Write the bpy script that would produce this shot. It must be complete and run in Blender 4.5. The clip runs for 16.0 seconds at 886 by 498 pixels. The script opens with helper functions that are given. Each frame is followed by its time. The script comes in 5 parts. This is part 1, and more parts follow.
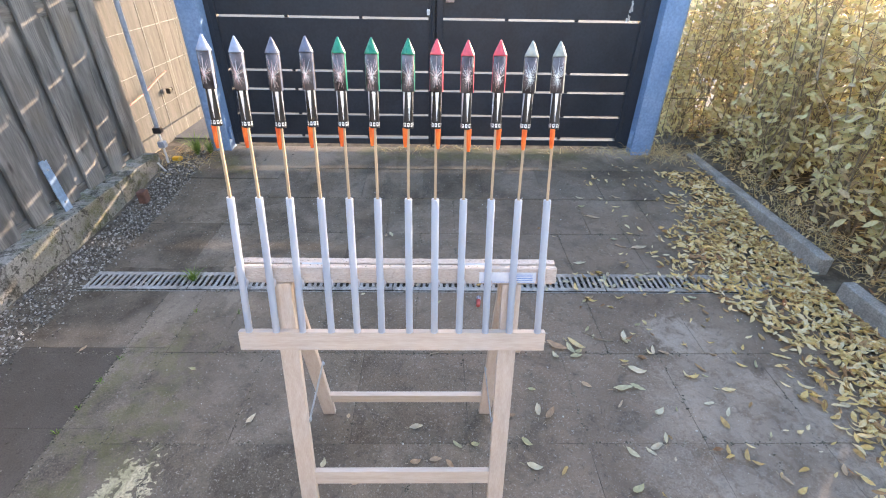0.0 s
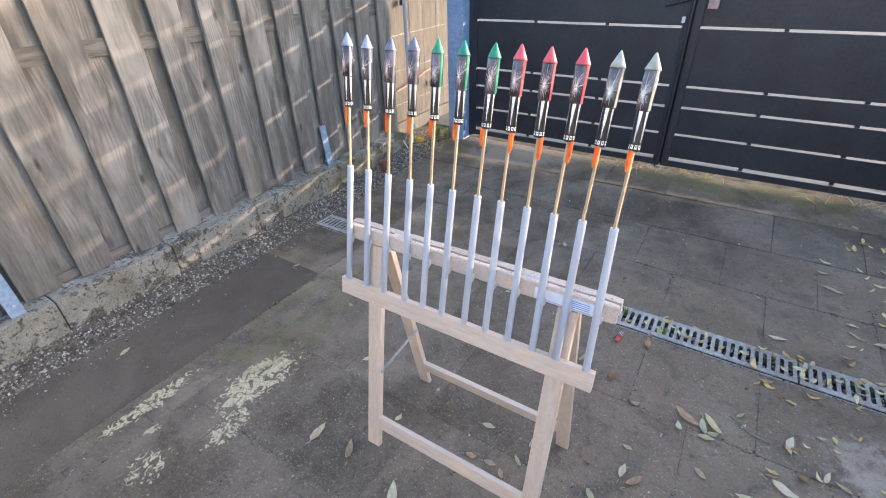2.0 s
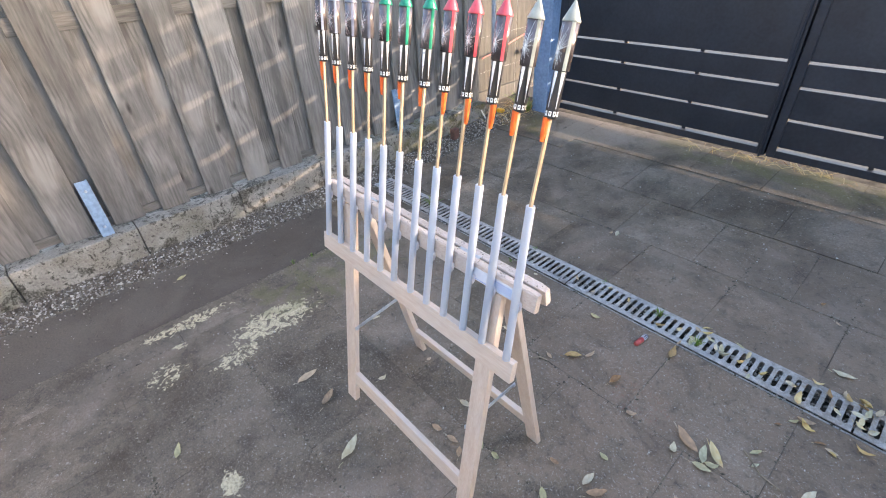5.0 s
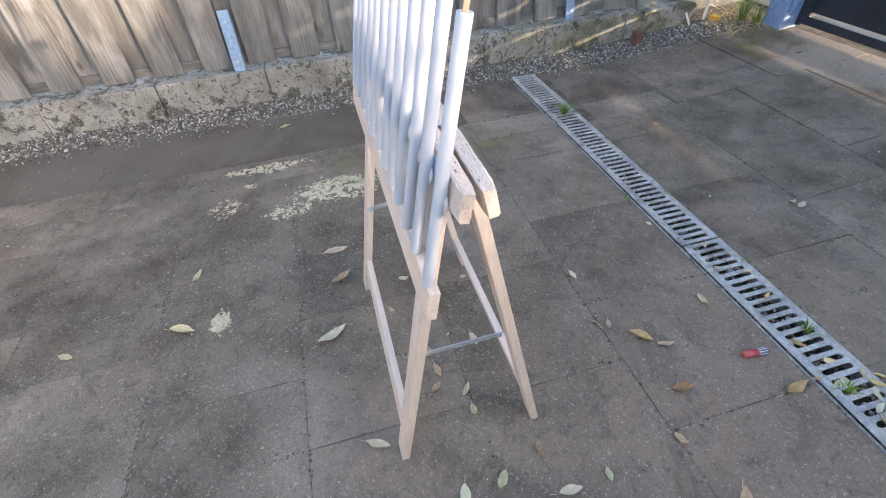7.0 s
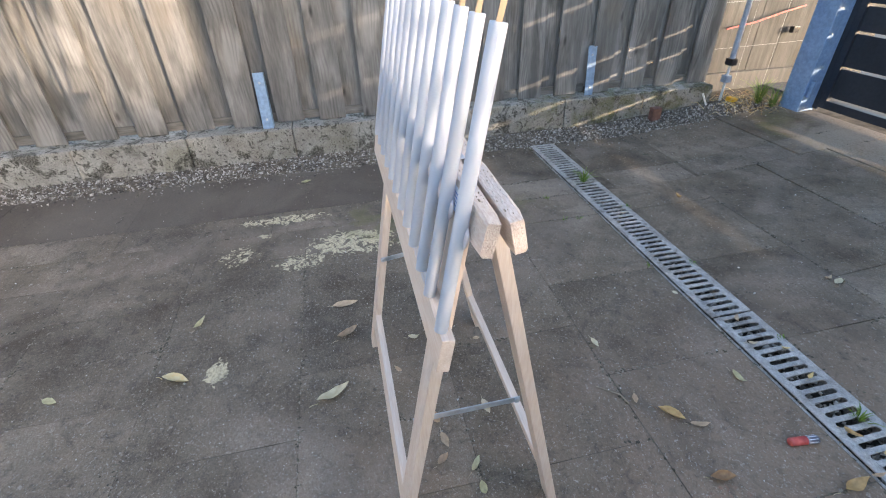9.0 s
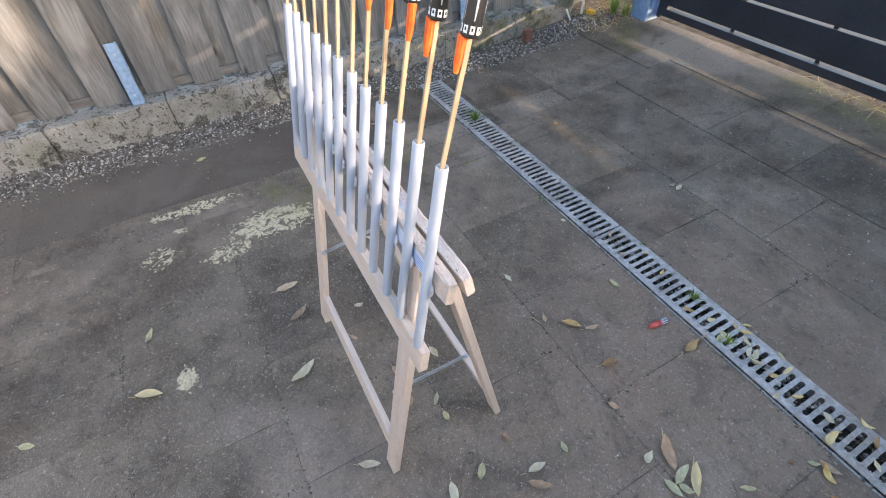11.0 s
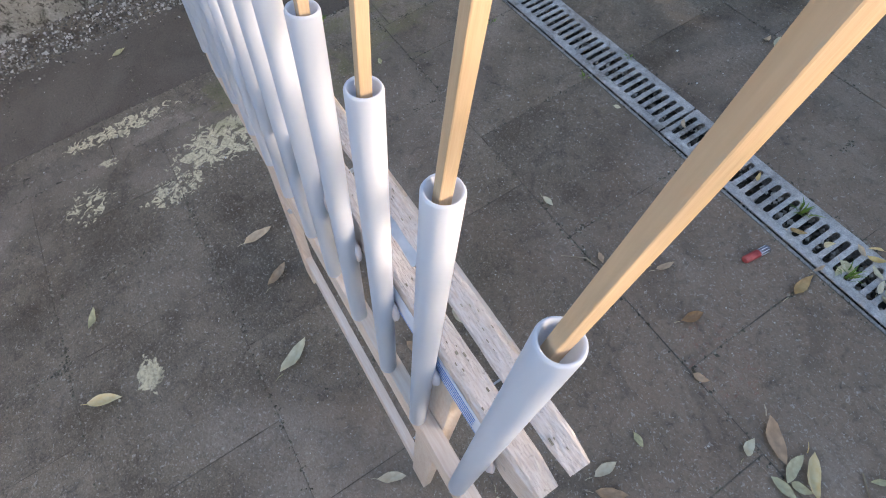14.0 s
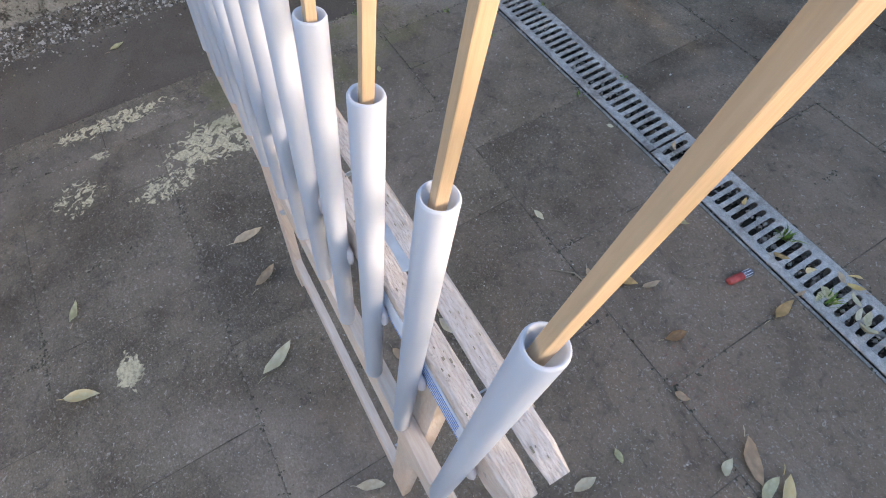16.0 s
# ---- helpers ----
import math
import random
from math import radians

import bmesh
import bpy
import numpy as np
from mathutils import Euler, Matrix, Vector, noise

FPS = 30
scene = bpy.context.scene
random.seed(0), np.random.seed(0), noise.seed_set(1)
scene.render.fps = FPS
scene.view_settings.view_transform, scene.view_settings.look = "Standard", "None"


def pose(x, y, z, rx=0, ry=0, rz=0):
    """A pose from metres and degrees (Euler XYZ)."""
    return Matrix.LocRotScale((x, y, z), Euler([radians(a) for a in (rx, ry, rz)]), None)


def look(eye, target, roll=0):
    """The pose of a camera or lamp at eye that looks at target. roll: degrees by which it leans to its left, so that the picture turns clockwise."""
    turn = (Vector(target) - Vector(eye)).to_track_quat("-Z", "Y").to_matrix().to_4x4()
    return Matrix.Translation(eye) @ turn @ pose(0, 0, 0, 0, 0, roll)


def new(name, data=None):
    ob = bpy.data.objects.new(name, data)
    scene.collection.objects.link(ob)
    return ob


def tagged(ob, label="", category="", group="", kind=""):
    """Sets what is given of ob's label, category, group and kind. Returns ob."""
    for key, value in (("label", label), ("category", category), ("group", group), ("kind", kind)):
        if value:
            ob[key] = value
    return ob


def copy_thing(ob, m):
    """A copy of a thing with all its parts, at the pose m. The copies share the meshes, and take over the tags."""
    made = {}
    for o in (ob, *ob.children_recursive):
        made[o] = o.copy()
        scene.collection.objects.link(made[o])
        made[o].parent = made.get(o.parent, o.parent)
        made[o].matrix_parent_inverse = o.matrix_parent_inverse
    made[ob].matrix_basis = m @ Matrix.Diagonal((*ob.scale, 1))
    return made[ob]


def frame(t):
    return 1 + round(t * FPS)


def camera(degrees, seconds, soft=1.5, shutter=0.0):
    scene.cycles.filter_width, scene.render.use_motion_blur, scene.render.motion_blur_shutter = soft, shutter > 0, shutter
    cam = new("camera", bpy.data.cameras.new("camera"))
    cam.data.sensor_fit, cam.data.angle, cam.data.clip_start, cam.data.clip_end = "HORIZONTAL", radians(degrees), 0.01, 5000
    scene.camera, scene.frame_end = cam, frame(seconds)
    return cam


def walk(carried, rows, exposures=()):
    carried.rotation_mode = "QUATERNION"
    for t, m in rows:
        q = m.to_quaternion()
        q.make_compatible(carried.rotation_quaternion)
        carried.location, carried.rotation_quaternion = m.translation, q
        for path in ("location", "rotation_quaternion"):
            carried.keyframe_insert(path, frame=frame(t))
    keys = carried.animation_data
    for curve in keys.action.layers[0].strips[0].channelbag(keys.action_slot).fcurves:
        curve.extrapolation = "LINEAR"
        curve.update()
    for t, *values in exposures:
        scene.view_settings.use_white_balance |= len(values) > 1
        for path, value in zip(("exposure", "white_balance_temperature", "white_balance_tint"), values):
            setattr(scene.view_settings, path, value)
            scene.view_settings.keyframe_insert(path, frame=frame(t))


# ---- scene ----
cam = camera(87.8, 16.0, soft=1.1)
PATH = [
    (0, (0.079, -1.002, 1.367), (0.118, 0.684, 0.293), 1.1),
    (0.5, (0.072, -0.888, 1.349), (0.069, 0.797, 0.273), 1.6),
    (1, (0.217, -0.794, 1.338), (-0.015, 0.858, 0.235), 3.8),
    (1.5, (0.374, -0.783, 1.371), (-0.396, 0.695, 0.265), -1.3),
    (2, (0.469, -0.937, 1.367), (-0.464, 0.486, 0.316), -1.7),
    (2.5, (0.561, -0.989, 1.389), (-0.374, 0.435, 0.342), 2.1),
    (3, (0.709, -0.857, 1.37), (-0.428, 0.426, 0.339), 1.7),
    (3.2, (0.727, -0.798, 1.388), (-0.467, 0.405, 0.325), 1.3),
    (5.3, (0.749, -0.615, 1.296), (-0.501, 0.422, 0.129), -4.3),
    (5.5, (0.695, -0.556, 1.281), (-0.535, 0.442, 0.061), -3.6),
    (6, (0.723, -0.405, 1.247), (-0.5, 0.433, -0.096), 2.2),
    (6.5, (0.825, -0.267, 1.258), (-0.533, 0.256, -0.114), -0.7),
    (7, (0.751, -0.244, 1.047), (-0.686, 0.1, -0.302), -3.6),
    (7.5, (0.752, -0.243, 0.938), (-0.892, 0.08, -0.155), -4.0),
    (8, (0.771, -0.236, 0.904), (-0.944, 0.075, -0.078), -2.8),
    (8.5, (0.78, -0.239, 0.901), (-0.929, 0.058, -0.093), -2.7),
    (9, (0.727, -0.246, 0.982), (-0.899, 0.097, -0.13), -1.7),
    (9.5, (0.771, -0.247, 1.159), (-0.663, 0.079, -0.195), -1.2),
    (10, (0.867, -0.283, 1.277), (-0.453, 0.184, -0.151), 1.8),
    (10.2, (0.871, -0.323, 1.301), (-0.437, 0.209, -0.115), 1.6),
    (12.3, (0.355, -0.256, 1.1), (-0.601, 0.452, -0.508), -0.4),
    (12.5, (0.338, -0.228, 1.088), (-0.527, 0.434, -0.59), -0.2),
    (13, (0.327, -0.203, 1.063), (-0.492, 0.396, -0.66), -1.1),
    (13.5, (0.345, -0.166, 1.066), (-0.465, 0.304, -0.701), -6.0),
    (14, (0.341, -0.146, 1.055), (-0.495, 0.214, -0.726), -10.0),
    (14.5, (0.339, -0.14, 1.054), (-0.48, 0.201, -0.739), -9.1),
    (15, (0.341, -0.143, 1.057), (-0.483, 0.23, -0.727), -7.4),
    (15.5, (0.342, -0.146, 1.057), (-0.488, 0.245, -0.72), -6.0),
    (16, (0.344, -0.149, 1.059), (-0.5, 0.269, -0.705), -4.7),
]
walk(cam, [(t, look(eye, target, roll)) for t, eye, target, roll in PATH], exposures=[(0.0, 2.9, 6500, 20), (1.0, 2.8, 6450, 20), (2.0, 2.68, 6400, 20), (3.0, 2.73, 6400, 20), (5.5, 2.75, 6400, 20), (6.5, 2.8, 6400, 19), (7.0, 2.75, 6400, 18), (7.5, 2.58, 6350, 17),
    (9.0, 2.52, 6300, 16), (10.2, 2.75, 6400, 18), (12.4, 2.25, 6350, 18), (16.0, 2.3, 6350, 18)])

# ---- world, sun ----
SUN = Vector((1.117, 1.0, 0.25)).normalized()
world = bpy.data.worlds.new("world")
scene.world = world
world.use_nodes = True
wn = world.node_tree
sky = wn.nodes.new("ShaderNodeTexSky")
sky.sky_type, sky.sun_disc = "NISHITA", False
sky.sun_elevation, sky.sun_rotation = math.asin(SUN.z), math.atan2(SUN.x, SUN.y)
sky.air_density, sky.dust_density, sky.ozone_density = 1.0, 1.6, 1.2
wn.nodes["Background"].inputs["Strength"].default_value = 0.15
wn.links.new(sky.outputs["Color"], wn.nodes["Background"].inputs["Color"])
sun = new("sun", bpy.data.lights.new("sun", "SUN"))
sun.data.energy, sun.data.angle, sun.data.color = 1.3, radians(0.6), (1.0, 0.83, 0.62)
sun.matrix_world = look(SUN * 20, (0, 0, 0))


# ---- materials ----
def material(name, c1, c2, scale=8.0, rough=0.6, bump=0.2, stretch=(1, 1, 1), metal=0.0, c3=None, fine=60.0, vary=0.0, world_space=False, spread=(0.35, 0.65), specular=0.5, grit=0.0, figure=0.45):
    """Two scales of noise between colours, with a bump, and an optional shade per object."""
    m = bpy.data.materials.new(name)
    m.use_nodes = True
    nt = m.node_tree
    N, L = nt.nodes, nt.links
    b = N["Principled BSDF"]
    b.inputs["Metallic"].default_value = metal
    b.inputs["Specular IOR Level"].default_value = specular
    if world_space:
        co = N.new("ShaderNodeNewGeometry").outputs["Position"]
    else:
        co = N.new("ShaderNodeTexCoord").outputs["Object"]
        info = N.new("ShaderNodeObjectInfo")
        sh = N.new("ShaderNodeVectorMath")
        sh.operation = "MULTIPLY_ADD"
        sh.inputs[1].default_value = (1, 1, 1)
        mul = N.new("ShaderNodeMath")
        mul.operation = "MULTIPLY"
        mul.inputs[1].default_value = 13.7
        L.new(info.outputs["Random"], mul.inputs[0])
        L.new(co, sh.inputs[0])
        L.new(mul.outputs[0], sh.inputs[2])
        co = sh.outputs[0]
    mp = N.new("ShaderNodeMapping")
    mp.inputs["Scale"].default_value = stretch
    L.new(co, mp.inputs["Vector"])
    n1 = N.new("ShaderNodeTexNoise")
    n1.inputs["Scale"].default_value, n1.inputs["Detail"].default_value = scale, 6
    n2 = N.new("ShaderNodeTexNoise")
    n2.inputs["Scale"].default_value, n2.inputs["Detail"].default_value = fine, 4
    for n in (n1, n2):
        L.new(mp.outputs[0], n.inputs["Vector"])
    r = N.new("ShaderNodeValToRGB")
    r.color_ramp.elements[0].position, r.color_ramp.elements[1].position = spread
    r.color_ramp.elements[0].color, r.color_ramp.elements[1].color = (*c1, 1), (*c2, 1)
    if c3:
        e = r.color_ramp.elements.new(min(0.98, spread[1] + 0.14))
        e.color = (*c3, 1)
    L.new(n1.outputs["Fac"], r.inputs["Fac"])
    mix = N.new("ShaderNodeMix")
    mix.data_type, mix.blend_type = "RGBA", "OVERLAY"
    mix.inputs["Factor"].default_value = figure
    L.new(r.outputs["Color"], mix.inputs["A"])
    L.new(n2.outputs["Fac"], mix.inputs["B"])
    out = mix.outputs["Result"]
    for size, amount in ((24.0, 0.3), (95.0, 0.5), (330.0, 1.0)) if grit else ():
        ng = N.new("ShaderNodeTexNoise")
        ng.inputs["Scale"].default_value, ng.inputs["Detail"].default_value = size, 3
        L.new(mp.outputs[0], ng.inputs["Vector"])
        mg = N.new("ShaderNodeMapRange")
        mg.inputs["From Min"].default_value, mg.inputs["From Max"].default_value = 0.32, 0.68
        mg.inputs["To Min"].default_value, mg.inputs["To Max"].default_value = 1 - grit * amount, 1 + grit * amount
        L.new(ng.outputs["Fac"], mg.inputs["Value"])
        mm = N.new("ShaderNodeVectorMath")
        mm.operation = "MULTIPLY"
        L.new(out, mm.inputs[0])
        L.new(mg.outputs[0], mm.inputs[1])
        out = mm.outputs[0]
    if vary:
        info2 = N.new("ShaderNodeObjectInfo")
        mr = N.new("ShaderNodeMapRange")
        mr.inputs["To Min"].default_value, mr.inputs["To Max"].default_value = 1 - vary, 1 + vary
        L.new(info2.outputs["Random"], mr.inputs["Value"])
        hv = N.new("ShaderNodeHueSaturation")
        L.new(mr.outputs[0], hv.inputs["Value"])
        L.new(out, hv.inputs["Color"])
        out = hv.outputs["Color"]
    L.new(out, b.inputs["Base Color"])
    rr = N.new("ShaderNodeMapRange")
    rr.inputs["To Min"].default_value, rr.inputs["To Max"].default_value = max(0, rough - 0.12), min(1, rough + 0.12)
    L.new(n1.outputs["Fac"], rr.inputs["Value"])
    L.new(rr.outputs[0], b.inputs["Roughness"])
    if bump:
        bp = N.new("ShaderNodeBump")
        bp.inputs["Strength"].default_value, bp.inputs["Distance"].default_value = bump, 0.004
        L.new(n2.outputs["Fac"], bp.inputs["Height"])
        L.new(bp.outputs[0], b.inputs["Normal"])
    return m


def tint_spots(m, spots):
    """Stains and broad tones laid over a world-space material: (colour, centre, half sizes, noise scale, amount,
    sharpness).
    """
    nt = m.node_tree
    N, L = nt.nodes, nt.links
    b = N["Principled BSDF"]
    pos = N.new("ShaderNodeNewGeometry").outputs["Position"]
    for colour, c, h, ns, amount, cut in spots:
        src = b.inputs["Base Color"].links[0].from_socket
        sub = N.new("ShaderNodeVectorMath"); sub.operation = "SUBTRACT"; sub.inputs[1].default_value = (c[0], c[1], 0)
        div = N.new("ShaderNodeVectorMath"); div.operation = "MULTIPLY"; div.inputs[1].default_value = (1 / h[0], 1 / h[1], 0)
        ln = N.new("ShaderNodeVectorMath"); ln.operation = "LENGTH"
        L.new(pos, sub.inputs[0]); L.new(sub.outputs[0], div.inputs[0]); L.new(div.outputs[0], ln.inputs[0])
        fall = N.new("ShaderNodeMapRange"); fall.inputs["From Min"].default_value, fall.inputs["From Max"].default_value = 1.0, 0.35
        L.new(ln.outputs["Value"], fall.inputs["Value"])
        no = N.new("ShaderNodeTexNoise"); no.inputs["Scale"].default_value, no.inputs["Detail"].default_value = ns, 5
        no.inputs["Distortion"].default_value, no.inputs["Roughness"].default_value = (1.5 if colour == WHITEWASH else 0.9), 0.58
        L.new(pos, no.inputs["Vector"])
        cr = N.new("ShaderNodeMapRange"); cr.inputs["From Min"].default_value, cr.inputs["From Max"].default_value = cut, cut + (0.05 if colour in (WHITEWASH, LICHEN, SPECK, DARK) else 0.16)
        lo = N.new("ShaderNodeMath"); lo.operation = "MULTIPLY_ADD"; lo.inputs[1].default_value, lo.inputs[2].default_value = 0.4, -0.4
        L.new(fall.outputs[0], lo.inputs[0])
        add = N.new("ShaderNodeMath"); add.operation = "ADD"
        L.new(no.outputs["Fac"], add.inputs[0]); L.new(lo.outputs[0], add.inputs[1]); L.new(add.outputs[0], cr.inputs["Value"])
        mu = N.new("ShaderNodeMath"); mu.operation = "MULTIPLY"
        L.new(fall.outputs[0], mu.inputs[0]) if colour != WHITEWASH else None
        mu.inputs[0].default_value = 1.0
        L.new(cr.outputs[0], mu.inputs[1])
        mu2 = N.new("ShaderNodeMath"); mu2.operation = "MULTIPLY"; mu2.inputs[1].default_value = amount
        L.new(mu.outputs[0], mu2.inputs[0])
        fn = N.new("ShaderNodeTexNoise"); fn.inputs["Scale"].default_value, fn.inputs["Detail"].default_value = 130.0, 4
        L.new(pos, fn.inputs["Vector"])
        fm = N.new("ShaderNodeMapRange"); fm.inputs["From Min"].default_value, fm.inputs["From Max"].default_value = 0.36, 0.58
        fm.inputs["To Min"].default_value = 0.45
        L.new(fn.outputs["Fac"], fm.inputs["Value"])
        mu3 = N.new("ShaderNodeMath"); mu3.operation = "MULTIPLY"
        L.new(mu2.outputs[0], mu3.inputs[0]); L.new(fm.outputs[0], mu3.inputs[1])
        mx = N.new("ShaderNodeMix"); mx.data_type = "RGBA"
        L.new(mu3.outputs[0], mx.inputs["Factor"]); L.new(src, mx.inputs["A"]); mx.inputs["B"].default_value = (*colour, 1)
        L.new(mx.outputs["Result"], b.inputs["Base Color"])


LICHEN, SPECK = (0.05, 0.047, 0.036), (0.46, 0.425, 0.37)
DUST_TONE, DARK = (0.275, 0.205, 0.148), (0.065, 0.055, 0.045)
WHITEWASH, MOSS, CHALK, DIRT_TONE = (0.7, 0.62, 0.41), (0.19, 0.19, 0.07), (0.46, 0.385, 0.31), (0.05, 0.045, 0.04)
SPOTS = [
    # broad warm tone lifting the right-hand slabs
    (DUST_TONE, (1.0, 0.6), (2.0, 2.2), 2.0, 0.85, 0.27),
    # brown earthy dust in front of the drain
    (DUST_TONE, (0.35, 0.4), (0.5, 0.4), 9.0, 0.5, 0.4),
    (DARK, (0.0, 0.0), (9.0, 9.0), 55.0, 0.4, 0.585),
    (DARK, (0.0, 0.0), (9.0, 9.0), 7.0, 0.35, 0.56),
    (MOSS, (-1.25, 2.2), (0.75, 0.4), 6.0, 0.6, 0.38),
    (CHALK, (-0.95, 2.48), (0.9, 0.36), 2.5, 0.85, 0.26),
    (MOSS, (0.4, 2.42), (1.9, 0.32), 6.0, 0.6, 0.33),
    (CHALK, (1.2, 0.42), (0.32, 0.22), 18.0, 1.0, 0.34),
    (CHALK, (1.25, 0.1), (0.55, 0.45), 16.0, 1.0, 0.36),
    (CHALK, (1.2, -0.25), (0.6, 0.3), 20.0, 0.9, 0.4),
    ((0.31, 0.245, 0.185), (1.35, 0.1), (0.75, 0.9), 5.0, 0.6, 0.34),
    ((0.3, 0.255, 0.205), (1.7, 1.6), (0.5, 0.9), 3.0, 0.7, 0.34),
    (CHALK, (1.12, 0.5), (0.24, 0.2), 20.0, 1.0, 0.34),
    (CHALK, (1.5, 0.0), (0.35, 0.5), 24.0, 0.9, 0.4),
    (CHALK, (0.9, -0.1), (0.5, 0.5), 26.0, 0.6, 0.5),
    (CHALK, (1.5, 2.45), (0.3, 0.3), 5.0, 0.85, 0.25),
    (CHALK, (-0.98, -0.6), (0.17, 0.9), 3.0, 0.22, 0.36),
    (CHALK, (-0.93, -0.4), (0.3, 0.55), 5.0, 0.3, 0.42),
    # broad darker tone over the left-hand slabs
    (DIRT_TONE, (-0.75, -0.3), (1.0, 1.4), 2.4, 0.22, 0.3),
    (WHITEWASH, (-1.105, -0.56), (0.07, 0.34), 32.0, 1.0, 0.45),
    (WHITEWASH, (-0.99, -0.62), (0.05, 0.05), 30.0, 0.9, 0.46),
    (WHITEWASH, (-0.85, -0.28), (0.16, 0.34), 27.0, 1.0, 0.435),
    (WHITEWASH, (-0.76, -0.47), (0.1, 0.19), 44.0, 1.0, 0.47),
    (WHITEWASH, (-0.86, -0.71), (0.12, 0.14), 44.0, 1.0, 0.49),
    (WHITEWASH, (-0.267, -0.69), (0.075, 0.055), 30.0, 0.95, 0.36),
    (CHALK, (-0.88, -1.05), (0.22, 0.3), 5.0, 0.35, 0.33),
    (CHALK, (-0.02, -0.62), (0.07, 0.05), 60.0, 0.6, 0.5),
    (CHALK, (-0.3, -0.9), (2.2, 1.8), 90.0, 0.5, 0.6),
    (CHALK, (0.6, 0.2), (2.2, 1.8), 80.0, 0.5, 0.6),
    (CHALK, (0.35, 1.3), (1.4, 0.7), 9.0, 0.15, 0.42),
    (SPECK, (0.0, 0.0), (9.0, 9.0), 95.0, 0.8, 0.625),
    (SPECK, (0.3, -0.2), (3.0, 3.0), 170.0, 0.7, 0.6),
    (DIRT_TONE, (0.0, 0.0), (9.0, 9.0), 2.3, 0.3, 0.47),
    (CHALK, (0.0, 0.0), (9.0, 9.0), 1.7, 0.35, 0.5),
    (DIRT_TONE, (0.0, 0.0), (9.0, 9.0), 26.0, 0.5, 0.56),
    (MOSS, (-1.0, 0.1), (0.4, 0.9), 11.0, 0.45, 0.42),
    (CHALK, (-1.0, 2.25), (0.6, 0.3), 3.0, 0.8, 0.25),
    ((0.3, 0.1, 0.07), (0.42, 0.42), (0.25, 0.2), 70.0, 0.5, 0.55),
    (DIRT_TONE, (0.5, 1.6), (1.4, 0.5), 2.0, 0.2, 0.45),
]
PAVER = material("paver", (0.15, 0.12, 0.086), (0.243, 0.2, 0.149), 5.0, 0.85, 0.6, fine=210, vary=0.2, world_space=True, c3=(0.293, 0.246, 0.187), specular=0.2, grit=0.17)
tint_spots(PAVER, SPOTS)
SIDE = material("paver_side", (0.112, 0.093, 0.074), (0.148, 0.123, 0.098), 3.0, 0.8, 0.4, fine=210, vary=0.08, world_space=True, specular=0.2, grit=0.08)
tint_spots(SIDE, [(SPECK, (0.0, 0.0), (9.0, 9.0), 80.0, 0.6, 0.67), (DARK, (0.0, 0.0), (9.0, 9.0), 60.0, 0.5, 0.6), (MOSS, (-1.25, 2.2), (0.85, 0.55), 4.0, 0.8, 0.3), (CHALK, (-0.95, 2.48), (0.9, 0.36), 2.5, 0.85, 0.26), ((0.26, 0.23, 0.19), (-1.4, -0.9), (0.6, 1.6), 2.2, 0.3, 0.4)])
STRIP = material("paver_strip", (0.185, 0.152, 0.113), (0.273, 0.228, 0.175), 6.0, 0.85, 0.6, fine=210, vary=0.12, world_space=True, specular=0.2, grit=0.2)
tint_spots(STRIP, SPOTS)
JOINT = material("joint_dust", (0.095, 0.078, 0.058), (0.21, 0.175, 0.133), 14.0, 0.95, 0.8, fine=160, world_space=True, specular=0.1, c3=(0.13, 0.135, 0.06))
SOIL = material("soil", (0.04, 0.037, 0.03), (0.1, 0.092, 0.075), 9.0, 0.95, 0.8, fine=120, world_space=True, specular=0.1)
STREET = material("street", (0.115, 0.11, 0.1), (0.17, 0.163, 0.148), 2.0, 0.9, 0.3, world_space=True)
PINE_X = material("pine_x", (0.64, 0.52, 0.42), (0.71, 0.6, 0.505), 6.0, 0.6, 0.2, stretch=(1.2, 14, 14), fine=30, vary=0.06, figure=0.3)
PINE_Z = material("pine_z", (0.64, 0.52, 0.42), (0.71, 0.6, 0.505), 6.0, 0.6, 0.2, stretch=(14, 14, 1.2), fine=30, vary=0.06, figure=0.3)
STICK = material("stick_wood", (0.49, 0.345, 0.2), (0.54, 0.395, 0.245), 8.0, 0.6, 0.1, stretch=(14, 14, 1.5), fine=40, vary=0.1, figure=0.16)
PINE_ROUGH = material("pine_rough", (0.64, 0.53, 0.44), (0.72, 0.61, 0.53), 5.0, 0.8, 0.8, stretch=(1.0, 4.0, 4.0), fine=120, vary=0.03)
tint_spots(PINE_ROUGH, [((0.2, 0.145, 0.1), (0, 0), (9, 9), 230.0, 0.6, 0.585), ((0.34, 0.24, 0.17), (0, 0), (9, 9), 60.0, 0.4, 0.6)])
PVC = material("pvc", (0.66, 0.695, 0.755), (0.69, 0.725, 0.785), 3.0, 0.35, 0.02, fine=4)


def let_light_through(m, amount):
    """Thin plastic: part of the light comes through the wall."""
    N, L = m.node_tree.nodes, m.node_tree.links
    p = N["Principled BSDF"]
    tr = N.new("ShaderNodeBsdfTranslucent")
    L.new(p.inputs["Base Color"].links[0].from_socket, tr.inputs["Color"])
    ms = N.new("ShaderNodeMixShader")
    ms.inputs[0].default_value = amount
    L.new(p.outputs[0], ms.inputs[1]); L.new(tr.outputs[0], ms.inputs[2])
    L.new(ms.outputs[0], N["Material Output"].inputs["Surface"])


